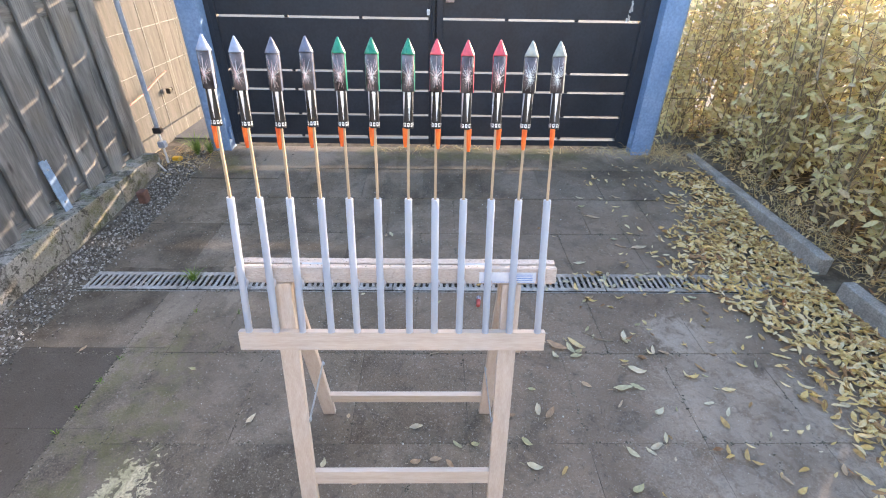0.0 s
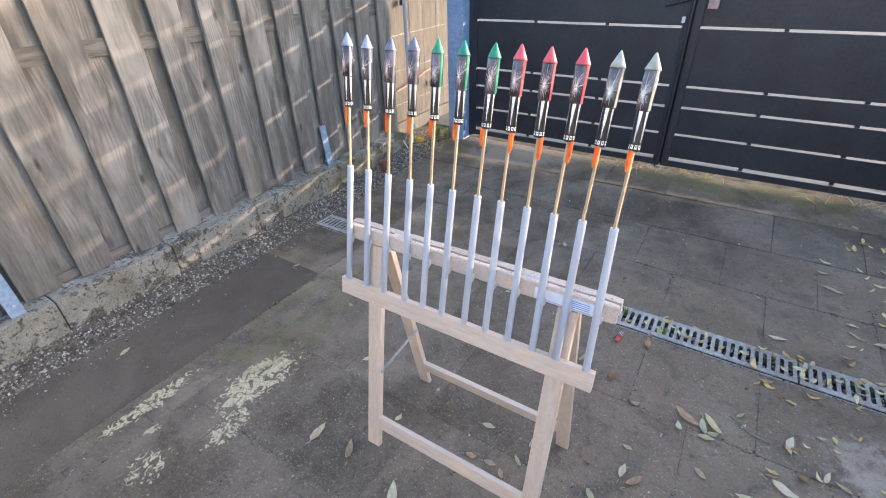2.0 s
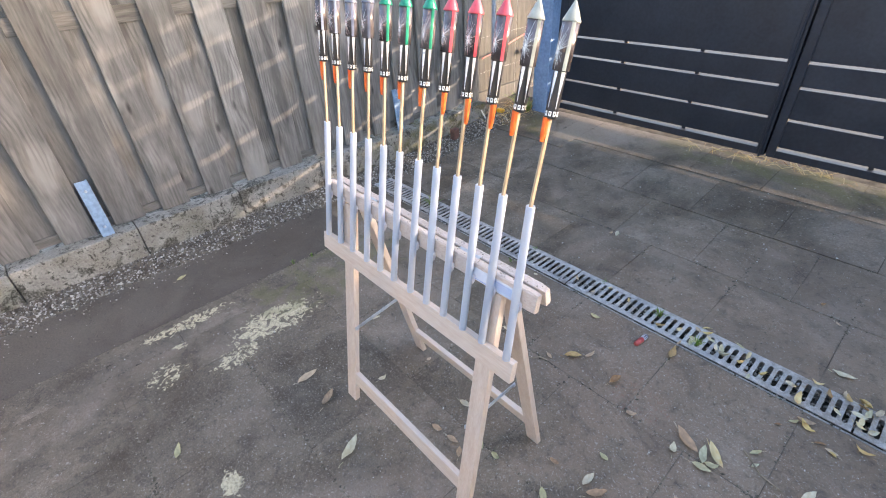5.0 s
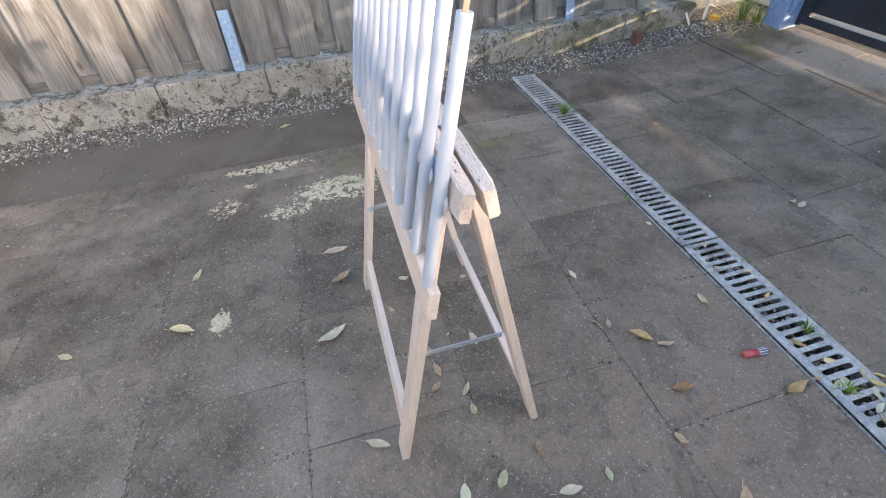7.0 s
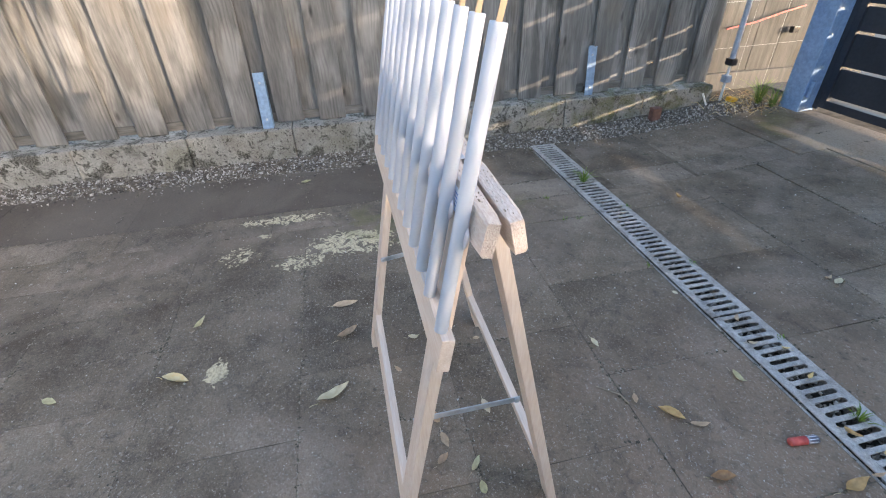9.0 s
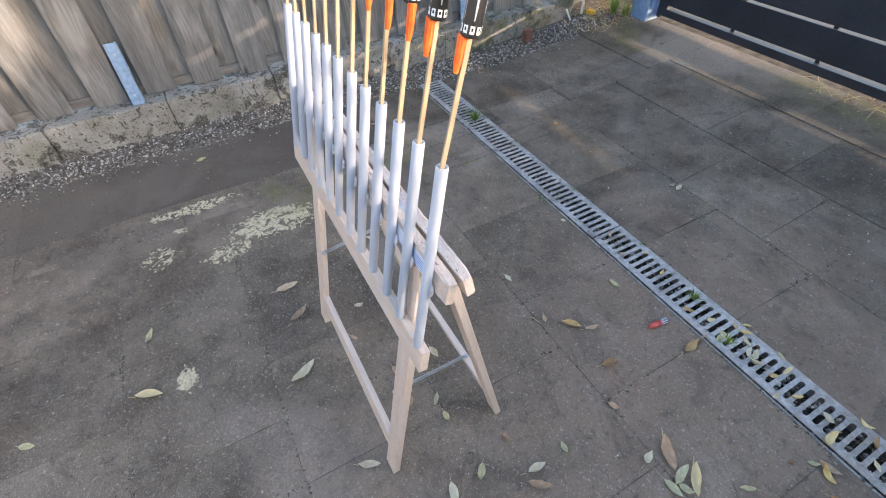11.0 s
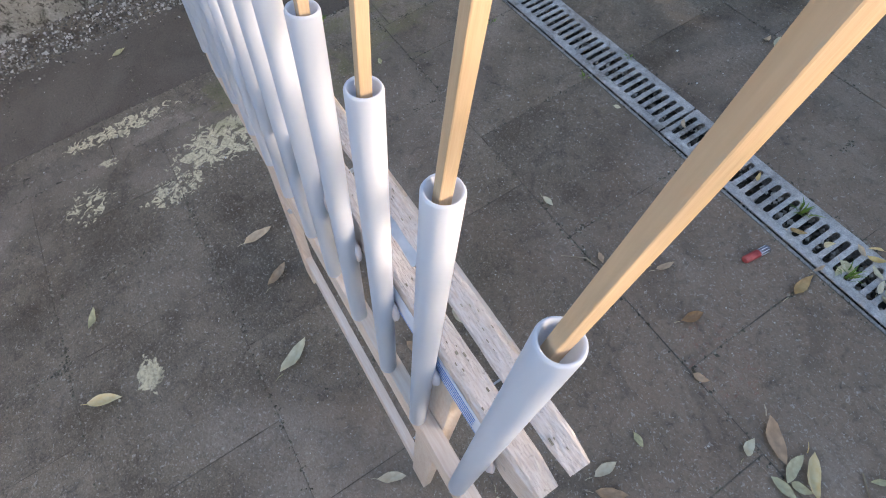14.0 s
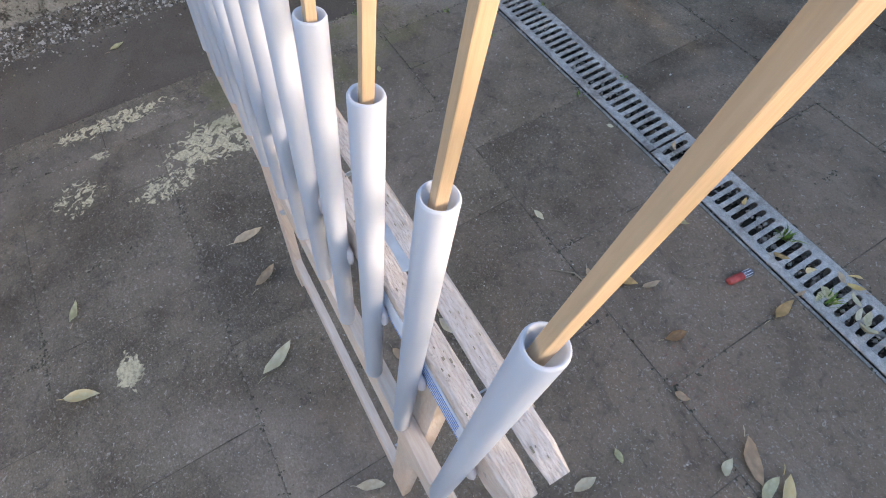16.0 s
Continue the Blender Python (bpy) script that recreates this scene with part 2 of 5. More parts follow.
let_light_through(PVC, 0.36)
TARNISH = material("tarnished_brass", (0.2, 0.19, 0.1), (0.34, 0.32, 0.2), 30.0, 0.45, 0.2, metal=0.3)
RUSTED = material("rusted_padlock", (0.34, 0.23, 0.21), (0.46, 0.34, 0.31), 40.0, 0.6, 0.3)
GLUE = material("glue", (0.62, 0.56, 0.56), (0.74, 0.68, 0.68), 60.0, 0.35, 0.3)
BOARD = material("weathered_board", (0.168, 0.161, 0.148), (0.25, 0.239, 0.221), 4.0, 0.85, 0.4, stretch=(5, 5, 0.6), fine=24, vary=0.22, c3=(0.33, 0.316, 0.295), specular=0.2)
BOARD_BACK = material("weathered_board_dark", (0.16, 0.152, 0.138), (0.255, 0.244, 0.224), 4.0, 0.9, 0.4, stretch=(5, 5, 0.6), fine=24, vary=0.2, specular=0.2)


def wood_figure(m, depth=0.4):
    """Weather blotches, patches of flowing grain and scattered knots along z, different on every board."""
    N, L = m.node_tree.nodes, m.node_tree.links
    b = N["Principled BSDF"]
    co = N.new("ShaderNodeTexCoord").outputs["Object"]
    info = N.new("ShaderNodeObjectInfo")
    sh = N.new("ShaderNodeVectorMath"); sh.operation = "MULTIPLY_ADD"
    sh.inputs[1].default_value = (0, 0.37, 9.1)
    comb = N.new("ShaderNodeCombineXYZ")
    for k in range(3):
        L.new(info.outputs["Random"], comb.inputs[k])
    L.new(comb.outputs[0], sh.inputs[0]); L.new(co, sh.inputs[2])

    def scaled(v):
        mp = N.new("ShaderNodeMapping"); mp.inputs["Scale"].default_value = v
        L.new(sh.outputs[0], mp.inputs["Vector"])
        return mp.outputs[0]

    def ranged(src, f0, f1, t0, t1):
        r = N.new("ShaderNodeMapRange")
        for key, val in (("From Min", f0), ("From Max", f1), ("To Min", t0), ("To Max", t1)):
            r.inputs[key].default_value = val
        L.new(src, r.inputs["Value"])
        return r.outputs[0]

    def clouds(v, size, detail=4):
        n = N.new("ShaderNodeTexNoise"); n.inputs["Scale"].default_value, n.inputs["Detail"].default_value = size, detail
        L.new(scaled(v), n.inputs["Vector"])
        return n.outputs["Fac"]

    src = b.inputs["Base Color"].links[0].from_socket
    for colour, v, size, f0, f1, amount in (((0.23, 0.19, 0.145), (1, 1.5, 0.6), 3.0, 0.52, 0.68, 0.45), ((0.11, 0.105, 0.095), (1, 2.0, 0.5), 4.0, 0.54, 0.64, 0.75), ((0.4, 0.38, 0.35), (1, 1.4, 0.6), 3.6, 0.55, 0.66, 0.6)):
        mx = N.new("ShaderNodeMix"); mx.data_type = "RGBA"
        L.new(ranged(clouds(v, size), f0, f1, 0.0, amount), mx.inputs["Factor"])
        L.new(src, mx.inputs["A"]); mx.inputs["B"].default_value = (*colour, 1)
        src = mx.outputs["Result"]
    vo = N.new("ShaderNodeTexVoronoi"); vo.inputs["Scale"].default_value = 1.0
    L.new(scaled((0.3, 7.0, 2.4)), vo.inputs["Vector"])
    pull = ranged(vo.outputs["Distance"], 0.55, 0.0, 0.0, 0.045)
    ad = N.new("ShaderNodeVectorMath"); ad.operation = "ADD"
    L.new(scaled((0.2, 1, 0.1)), ad.inputs[0]); L.new(pull, ad.inputs[1])
    wv = N.new("ShaderNodeTexWave"); wv.wave_type, wv.bands_direction = "BANDS", "Y"
    wv.inputs["Scale"].default_value, wv.inputs["Distortion"].default_value = 17.0, 4.0
    wv.inputs["Detail"].default_value, wv.inputs["Detail Scale"].default_value = 3.0, 0.5
    L.new(ad.outputs[0], wv.inputs["Vector"])
    where = ranged(clouds((1, 4.0, 0.9), 2.4, 2), 0.47, 0.6, 0.08, 1.0)
    gm = N.new("ShaderNodeMath"); gm.operation = "MULTIPLY"
    L.new(ranged(wv.outputs["Fac"], 0.15, 0.6, depth, 0.0), gm.inputs[0]); L.new(where, gm.inputs[1])
    inv = N.new("ShaderNodeMath"); inv.operation = "SUBTRACT"; inv.inputs[0].default_value = 1.0
    L.new(gm.outputs[0], inv.inputs[1])
    knot = ranged(vo.outputs["Distance"], 0.04, 0.1, 0.35, 1.0)
    for f in (inv.outputs[0], knot):
        mm = N.new("ShaderNodeVectorMath"); mm.operation = "MULTIPLY"
        L.new(src, mm.inputs[0]); L.new(f, mm.inputs[1])
        src = mm.outputs[0]
    L.new(src, b.inputs["Base Color"])


wood_figure(BOARD, 0.24)
wood_figure(BOARD_BACK, 0.2)
RAIL = material("rail_wood", (0.135, 0.124, 0.108), (0.235, 0.218, 0.194), 4.0, 0.9, 0.5, stretch=(9, 0.8, 9), fine=22, specular=0.2)
CONCRETE = material("kerb_concrete", (0.28, 0.265, 0.233), (0.385, 0.368, 0.33), 6.0, 0.9, 0.5, fine=120, world_space=True, c3=(0.5, 0.475, 0.425), specular=0.2, grit=0.09)
tint_spots(CONCRETE, [((0.15, 0.135, 0.1), (-1.85, -0.3), (3.0, 7.0), 2.6, 0.5, 0.5), ((0.16, 0.16, 0.08), (-1.85, -0.3), (3.0, 7.0), 5.0, 0.35, 0.53), (LICHEN, (-1.85, -0.3), (3.0, 7.0), 6.0, 0.85, 0.555), (LICHEN, (-1.85, -0.3), (3.0, 7.0), 28.0, 0.9, 0.555), (LICHEN, (-1.85, -0.3), (3.0, 7.0), 75.0, 0.85, 0.59), ((0.12, 0.125, 0.05), (-1.9, 1.5), (1.0, 1.6), 9.0, 0.7, 0.46)])
GREY_KERB = material("grey_kerb", (0.27, 0.255, 0.23), (0.4, 0.38, 0.35), 9.0, 0.9, 0.5, fine=120, world_space=True, specular=0.2, grit=0.3)
GALV = material("galvanised", (0.42, 0.45, 0.48), (0.56, 0.6, 0.63), 14.0, 0.5, 0.08, metal=0.55)
GRATE = material("grating_steel", (0.38, 0.37, 0.35), (0.56, 0.55, 0.52), 9.0, 0.6, 0.15, metal=0.3, world_space=True, grit=0.2)
tint_spots(GRATE, [((0.24, 0.2, 0.15), (1.1, 0.84), (0.9, 0.6), 9.0, 0.6, 0.34), ((0.14, 0.115, 0.085), (-0.6, 0.84), (1.6, 0.6), 16.0, 0.7, 0.48)])
BLUE = material("blue_steel", (0.2, 0.32, 0.52), (0.27, 0.4, 0.6), 6.0, 0.4, 0.06)
BLUE_PALE = material("pale_blue_steel", (0.23, 0.33, 0.46), (0.27, 0.38, 0.51), 4.0, 0.45, 0.05)
ANTHRACITE = material("anthracite_metal", (0.019, 0.025, 0.035), (0.029, 0.036, 0.048), 5.0, 0.42, 0.06)
BLACK = material("black_plastic", (0.012, 0.012, 0.014), (0.02, 0.02, 0.022), 20, 0.3, 0.02)
FOIL = material("dark_foil", (0.075, 0.062, 0.062), (0.26, 0.225, 0.225), 26.0, 0.22, 0.05, metal=0.35, fine=90)
ORANGE = material("orange_paper", (0.9, 0.12, 0.015), (0.97, 0.2, 0.03), 30, 0.5, 0.05)
SILVER = material("silver_print", (0.7, 0.74, 0.8), (0.85, 0.88, 0.92), 30, 0.25, 0.02, metal=0.4)
PINK = material("pink_print", (0.8, 0.45, 0.42), (0.92, 0.68, 0.62), 60, 0.4, 0.0)
CREAM = material("cream_print", (0.86, 0.86, 0.8), (0.95, 0.95, 0.9), 60, 0.4, 0.0)
PALE_WALL = material("pale_planks", (0.055, 0.055, 0.053), (0.1, 0.099, 0.095), 5.0, 0.85, 0.3, stretch=(6, 6, 0.8), fine=30, vary=0.08)
PIPE = material("grey_pipe", (0.3, 0.34, 0.4), (0.4, 0.44, 0.5), 12, 0.4, 0.04)
YELLOW = material("yellow_plastic", (0.8, 0.42, 0.02), (0.88, 0.52, 0.04), 20, 0.45, 0.05)
RED = material("red_paper", (0.42, 0.05, 0.045), (0.62, 0.14, 0.12), 40, 0.5, 0.1)
WHITE = material("white_plastic", (0.72, 0.72, 0.7), (0.82, 0.82, 0.8), 20, 0.4, 0.03)
LABEL = material("white_label", (0.7, 0.74, 0.82), (0.78, 0.82, 0.88), 30, 0.5, 0.02)
INK_DARK = material("dark_print", (0.1, 0.105, 0.14), (0.28, 0.29, 0.34), 60, 0.4, 0.05)
INK = material("blue_ink", (0.1, 0.25, 0.6), (0.14, 0.3, 0.66), 30, 0.5, 0.0)
BRICK = material("red_brick", (0.13, 0.07, 0.055), (0.23, 0.125, 0.095), 14, 0.9, 0.5)
TWIG = material("twig", (0.2, 0.155, 0.1), (0.42, 0.35, 0.245), 20, 0.85, 0.3)
RENDERED = material("rendered_wall", (0.4, 0.38, 0.35), (0.5, 0.48, 0.45), 3, 0.9, 0.3)


def leaf_material(name, a, b, c, back=0.5):
    """Thin leaves: colour by island, some light through them."""
    m = bpy.data.materials.new(name)
    m.use_nodes = True
    N, L = m.node_tree.nodes, m.node_tree.links
    p = N["Principled BSDF"]
    g = N.new("ShaderNodeNewGeometry")
    oi = N.new("ShaderNodeObjectInfo")
    ad = N.new("ShaderNodeMath"); ad.operation = "ADD"
    fr = N.new("ShaderNodeMath"); fr.operation = "FRACT"
    L.new(g.outputs["Random Per Island"], ad.inputs[0]); L.new(oi.outputs["Random"], ad.inputs[1]); L.new(ad.outputs[0], fr.inputs[0])
    r = N.new("ShaderNodeValToRGB")
    r.color_ramp.elements[0].color, r.color_ramp.elements[1].color = (*a, 1), (*c, 1)
    e = r.color_ramp.elements.new(0.5); e.color = (*b, 1)
    L.new(fr.outputs[0], r.inputs["Fac"])
    no = N.new("ShaderNodeTexNoise"); no.inputs["Scale"].default_value = 90
    tc = N.new("ShaderNodeTexCoord"); L.new(tc.outputs["Object"], no.inputs["Vector"])
    mx = N.new("ShaderNodeMix"); mx.data_type, mx.blend_type = "RGBA", "OVERLAY"; mx.inputs["Factor"].default_value = 0.5
    L.new(r.outputs["Color"], mx.inputs["A"]); L.new(no.outputs["Fac"], mx.inputs["B"])
    L.new(mx.outputs["Result"], p.inputs["Base Color"])
    p.inputs["Roughness"].default_value = 0.5
    tr = N.new("ShaderNodeBsdfTranslucent")
    L.new(mx.outputs["Result"], tr.inputs["Color"])
    ms = N.new("ShaderNodeMixShader"); ms.inputs[0].default_value = back * 0.5
    L.new(p.outputs[0], ms.inputs[1]); L.new(tr.outputs[0], ms.inputs[2])
    L.new(ms.outputs[0], N["Material Output"].inputs["Surface"])
    return m


DRY_LEAF = leaf_material("dry_leaf", (0.34, 0.18, 0.09), (0.8, 0.6, 0.23), (0.84, 0.73, 0.48), 0.3)
PALE_LEAF = leaf_material("pale_leaf", (0.48, 0.45, 0.24), (0.72, 0.65, 0.46), (0.45, 0.28, 0.16), 0.3)
BUSH_LEAF = leaf_material("bush_leaf", (0.6, 0.48, 0.31), (0.8, 0.7, 0.36), (0.66, 0.62, 0.34), 0.5)
GRASS = leaf_material("grass_blade", (0.1, 0.2, 0.03), (0.2, 0.32, 0.06), (0.3, 0.36, 0.1), 0.6)


def stone_material(name, a, b, c):
    m = bpy.data.materials.new(name)
    m.use_nodes = True
    N, L = m.node_tree.nodes, m.node_tree.links
    g = N.new("ShaderNodeNewGeometry")
    r = N.new("ShaderNodeValToRGB")
    r.color_ramp.elements[0].color, r.color_ramp.elements[1].color = (*a, 1), (*c, 1)
    e = r.color_ramp.elements.new(0.6); e.color = (*b, 1)
    L.new(g.outputs["Random Per Island"], r.inputs["Fac"])
    L.new(r.outputs["Color"], N["Principled BSDF"].inputs["Base Color"])
    N["Principled BSDF"].inputs["Roughness"].default_value = 0.85
    return m


GRAVEL = stone_material("gravel_stone", (0.06, 0.052, 0.042), (0.22, 0.195, 0.16), (0.62, 0.58, 0.52))
PEBBLE = stone_material("pale_pebble", (0.3, 0.27, 0.22), (0.55, 0.52, 0.46), (0.75, 0.73, 0.68))

CRUMB = stone_material("joint_crumb", (0.06, 0.053, 0.036), (0.12, 0.108, 0.07), (0.34, 0.3, 0.24))


# ---- mesh helpers ----
def mesh_object(name, bm, mat, smooth=False):
    me = bpy.data.meshes.new(name)
    bm.normal_update()
    bm.to_mesh(me)
    bm.free()
    me.materials.append(mat)
    if smooth:
        for p in me.polygons:
            p.use_smooth = True
    return new(name, me)


def part(name, bm, mat, parent, label="", smooth=False):
    ob = mesh_object(name, bm, mat, smooth)
    ob.parent = parent
    return tagged(ob, label)


def piece(name, me, parent, m):
    """An object on shared mesh data, under its thing."""
    ob = new(name, me)
    ob.parent = parent
    ob.matrix_basis = m
    return ob


def thing(name, label, category, group="", kind="", at=(0, 0, 0)):
    ob = new(name)
    ob.location = at
    ob.empty_display_size = 0.05
    return tagged(ob, label, category, group, kind)


def box(x0, x1, y0, y1, z0, z1, bevel=0.0, bm=None, f=None):
    bm = bm or bmesh.new()
    vs = [bm.verts.new(f(x, y, z) if f else (x, y, z)) for x in (x0, x1) for y in (y0, y1) for z in (z0, z1)]
    faces = [(0, 1, 3, 2), (4, 6, 7, 5), (0, 4, 5, 1), (2, 3, 7, 6), (0, 2, 6, 4), (1, 5, 7, 3)]
    made = [bm.faces.new([vs[i] for i in q]) for q in faces]
    bmesh.ops.recalc_face_normals(bm, faces=made)
    if bevel:
        es = list({e for q in made for e in q.edges})
        bmesh.ops.bevel(bm, geom=es, offset=bevel, segments=2, affect="EDGES", profile=0.6)
    return bm


def lathe(profile, seg=20, bm=None, m=None, closed=False):
    """Turns (radius, height) pairs round z."""
    bm = bm or bmesh.new()
    m = m or Matrix()
    rings = []
    for r, h in profile:
        if r < 1e-6:
            rings.append([bm.verts.new(m @ Vector((0, 0, h)))])
        else:
            rings.append([bm.verts.new(m @ Vector((r * math.cos(a * math.tau / seg), r * math.sin(a * math.tau / seg), h))) for a in range(seg)])
    pairs = list(zip(rings, rings[1:])) + ([(rings[-1], rings[0])] if closed else [])
    for a, b in pairs:
        for i in range(seg):
            j = (i + 1) % seg
            if len(a) == 1 and len(b) == 1:
                continue
            if len(a) == 1:
                bm.faces.new((a[0], b[j], b[i]))
            elif len(b) == 1:
                bm.faces.new((a[i], a[j], b[0]))
            else:
                bm.faces.new((a[i], a[j], b[j], b[i]))
    bmesh.ops.recalc_face_normals(bm, faces=bm.faces)
    return bm


def rod(points, radii, seg=6, bm=None):
    """A tapered tube along points."""
    bm = bm or bmesh.new()
    rings = []
    for i, p in enumerate(points):
        a, b = points[max(0, i - 1)], points[min(len(points) - 1, i + 1)]
        d = (Vector(b) - Vector(a)).normalized()
        u = d.orthogonal().normalized()
        v = d.cross(u)
        r = radii[i] if isinstance(radii, (list, tuple)) else radii
        rings.append([bm.verts.new(Vector(p) + r * (math.cos(k * math.tau / seg) * u + math.sin(k * math.tau / seg) * v)) for k in range(seg)])
    for a, b in zip(rings, rings[1:]):
        for i in range(seg):
            bm.faces.new((a[i], a[(i + 1) % seg], b[(i + 1) % seg], b[i]))
    bm.faces.new(rings[0][::-1])
    bm.faces.new(rings[-1])
    return bm


def rise(y):
    """The paving falls to the drain and climbs gently to the gate."""
    t = min(max((y - 1.15) / 1.35, 0.0), 1.0)
    return 0.08 * t * t * (3 - 2 * t) if y < 2.5 else 0.08


rng = random.Random(7)

# ---- ground and paving ----
def ground_sheet():
    bm = bmesh.new()
    ys = [-300, -6, 0.756, 0.758, 0.906, 0.908] + [1.15 + 0.135 * i for i in range(11)] + [4.0, 300]
    xs = [-300, -6, -1.602, -1.6, 1.93, 1.932, 6, 300]
    low = lambda x, y: 0.06 if 0.757 < y < 0.907 and -1.601 < x < 1.931 else (0.0014 if y < 1.0 else 0.0045)
    grid = [[bm.verts.new((x, y, rise(y) - low(x, y))) for x in xs] for y in ys]
    for a, b in zip(grid, grid[1:]):
        for i in range(len(xs) - 1):
            bm.faces.new((a[i], a[i + 1], b[i + 1], b[i]))
    return bm


tagged(mesh_object("ground", ground_sheet(), JOINT), "dark damp soil under the paving, reaching outwards", "ground", kind="structure")
street = box(-60, 60, 2.66, 60, -0.05, 0.09)
tagged(mesh_object("street", street, STREET), "pale sunlit pavement beyond the dark gate", "street", kind="structure")


def paver_mesh(w, d, mat, seed):
    r = random.Random(seed)
    g = 0.001
    bm = box(-w / 2 + g, w / 2 - g, -d / 2 + g, d / 2 - g, -0.05, 0.0, 0.0012)
    for v in bm.verts:
        if v.co.z > -0.03:
            v.co.x += r.uniform(-0.0012, 0.0012)
            v.co.y += r.uniform(-0.0012, 0.0012)
    me = bpy.data.meshes.new("paver")
    bm.to_mesh(me)
    bm.free()
    me.materials.append(mat)
    return me


pavement = thing("pavement", "dark grey concrete slabs with mossy joints and pale stains", "paving", kind="structure")
field = [paver_mesh(0.4, 0.4, PAVER, s) for s in range(4)]
half = [paver_mesh(0.2, 0.4, PAVER, s) for s in range(2)]
deep_row = [paver_mesh(0.4, 0.412, PAVER, s) for s in range(3)]
deep_half = [paver_mesh(0.2, 0.412, PAVER, s) for s in range(2)]
edge = [paver_mesh(0.205, 0.4, STRIP, s) for s in range(3)]
X0, X1 = -1.0, 1.93


def lay(me, x, y):
    slope = math.degrees(math.atan((rise(y + 0.15) - rise(y - 0.15)) / 0.3))
    piece("paver", me, pavement, pose(x, y, rise(y) + rng.uniform(-0.0006, 0.0006), slope + rng.uniform(-0.1, 0.1), rng.uniform(-0.1, 0.1), rng.uniform(-0.25, 0.25)))


rows = [(-2.66 + 0.4 * k, 0.4) for k in range(7)] + [(0.146, 0.412), (0.5535, 0.4)] + [(1.11 + 0.4 * k, 0.4) for k in range(4)]
for k, (yc, dep) in enumerate(rows):
    full, hlf = (field, half) if dep == 0.4 else (deep_row, deep_half)
    shift = 0.2 if k in (0, 2, 4, 6, 7, 10, 12) else 0.0
    x = X0
    if not shift:
        lay(rng.choice(hlf), x + 0.1, yc)
        x += 0.2
    lay(rng.choice(edge), 2.035, yc)
    while x < X1 - 0.1:
        if x + 0.4 > X1 + 0.06:
            lay(rng.choice(hlf), x + 0.1, yc)
        else:
            lay(rng.choice(full), x + 0.2, yc)
        x += 0.4
side_rows = [(-3.0 + 0.6 * k, -2.4 + 0.6 * k) for k in range(5)] + [(0.0, 0.38), (0.38, 0.755), (0.91, 1.4), (1.4, 1.95), (1.95, 2.5)]
for k, (ya, yb) in enumerate(side_rows):
    lay(paver_mesh(0.425, yb - ya, SIDE if yb < 0.7 else PAVER, k), -1.3875, (ya + yb) / 2)
    lay(paver_mesh(0.175, yb - ya, STRIP, k + 20), -1.0875, (ya + yb) / 2)


# ---- drain ----
def bar_mesh():
    """A web between two round-ended slots: narrow in the middle, flaring into the rails."""
    bm = bmesh.new()
    r, end, pitch = 0.0076, 0.046, 0.0284
    side = []
    for e in (0.0, 0.0012, 0.003, r):
        slot = math.sqrt(max(0.0, r * r - (r - e) ** 2))
        side.append((pitch / 2 - slot, end - e))
    half_outline = side + [(x, -y) for x, y in side[::-1]]
    loop = half_outline + [(-x, y) for x, y in half_outline[::-1]]
    top = [bm.verts.new((x, y, 0.0)) for x, y in loop]
    low = [bm.verts.new((x, y, -0.004)) for x, y in loop]
    bm.faces.new(top[::-1])
    for k in range(len(loop)):
        j = (k + 1) % len(loop)
        bm.faces.new((top[k], top[j], low[j], low[k]))
    bmesh.ops.recalc_face_normals(bm, faces=bm.faces)
    me = bpy.data.meshes.new("grating_bar")
    bm.to_mesh(me)
    bm.free()
    me.materials.append(GRATE)
    return me


BAR = bar_mesh()
channel = thing("drain_channel", "dark concrete drain channel holding dirt and pebbles", "drain", kind="structure")
part("channel_floor", box(-1.6, 1.93, 0.766, 0.898, -0.058, -0.045), SOIL, channel)
part("channel_wall", box(-1.6, 1.93, 0.7585, 0.766, -0.055, -0.003), GREY_KERB, channel)
part("channel_wall", box(-1.6, 1.93, 0.898, 0.9055, -0.055, -0.003), GREY_KERB, channel)
for x0, x1 in ((-1.598, -1.108), (-1.102, -0.124), (-0.118, 0.918), (0.924, 1.93)):
    g = thing("drain_grating", "galvanised slotted steel grating lying in the paved drain", "drain grate", "drain gratings", at=(x0, 0.837, 0.004))
    n = max(1, round((x1 - x0) / 0.0285))
    part("grating_rail", box(0, x1 - x0, -0.069, -0.0462, -0.004, 0.0, 0.001), GRATE, g)
    part("grating_rail", box(0, x1 - x0, 0.0462, 0.07, -0.004, 0.0, 0.001), GRATE, g)
    for i in range(n + 1):
        piece("grating_bar", BAR, g, pose(0.008 + (x1 - x0 - 0.016) * i / n, 0, 0))


# ---- stones ----
def stones(area, count, size, height, bm=None):
    bm = bm or bmesh.new()
    for _ in range(count):
        x, y = rng.uniform(area[0], area[1]), rng.uniform(area[2], area[3])
        s = rng.uniform(*size) * (1.6 if rng.random() < 0.06 else 1)
        m = pose(x, y, rise(y) + height + s * rng.uniform(0.0, 0.25), rng.uniform(0, 360), rng.uniform(0, 360), rng.uniform(0, 360)) @ Matrix.Diagonal((s, s * rng.uniform(0.6, 1), s * rng.uniform(0.4, 0.8), 1))
        v = [bm.verts.new(m @ Vector(p)) for p in ((1, 0, 0), (-0.9, 0.1, 0), (0.1, 1, 0), (0, -0.95, 0.1), (0, 0.1, 1), (0.1, 0, -1))]
        for a, b, c in ((0, 2, 4), (2, 1, 4), (1, 3, 4), (3, 0, 4), (2, 0, 5), (1, 2, 5), (3, 1, 5), (0, 3, 5)):
            bm.faces.new((v[a], v[b], v[c]))
    return bm


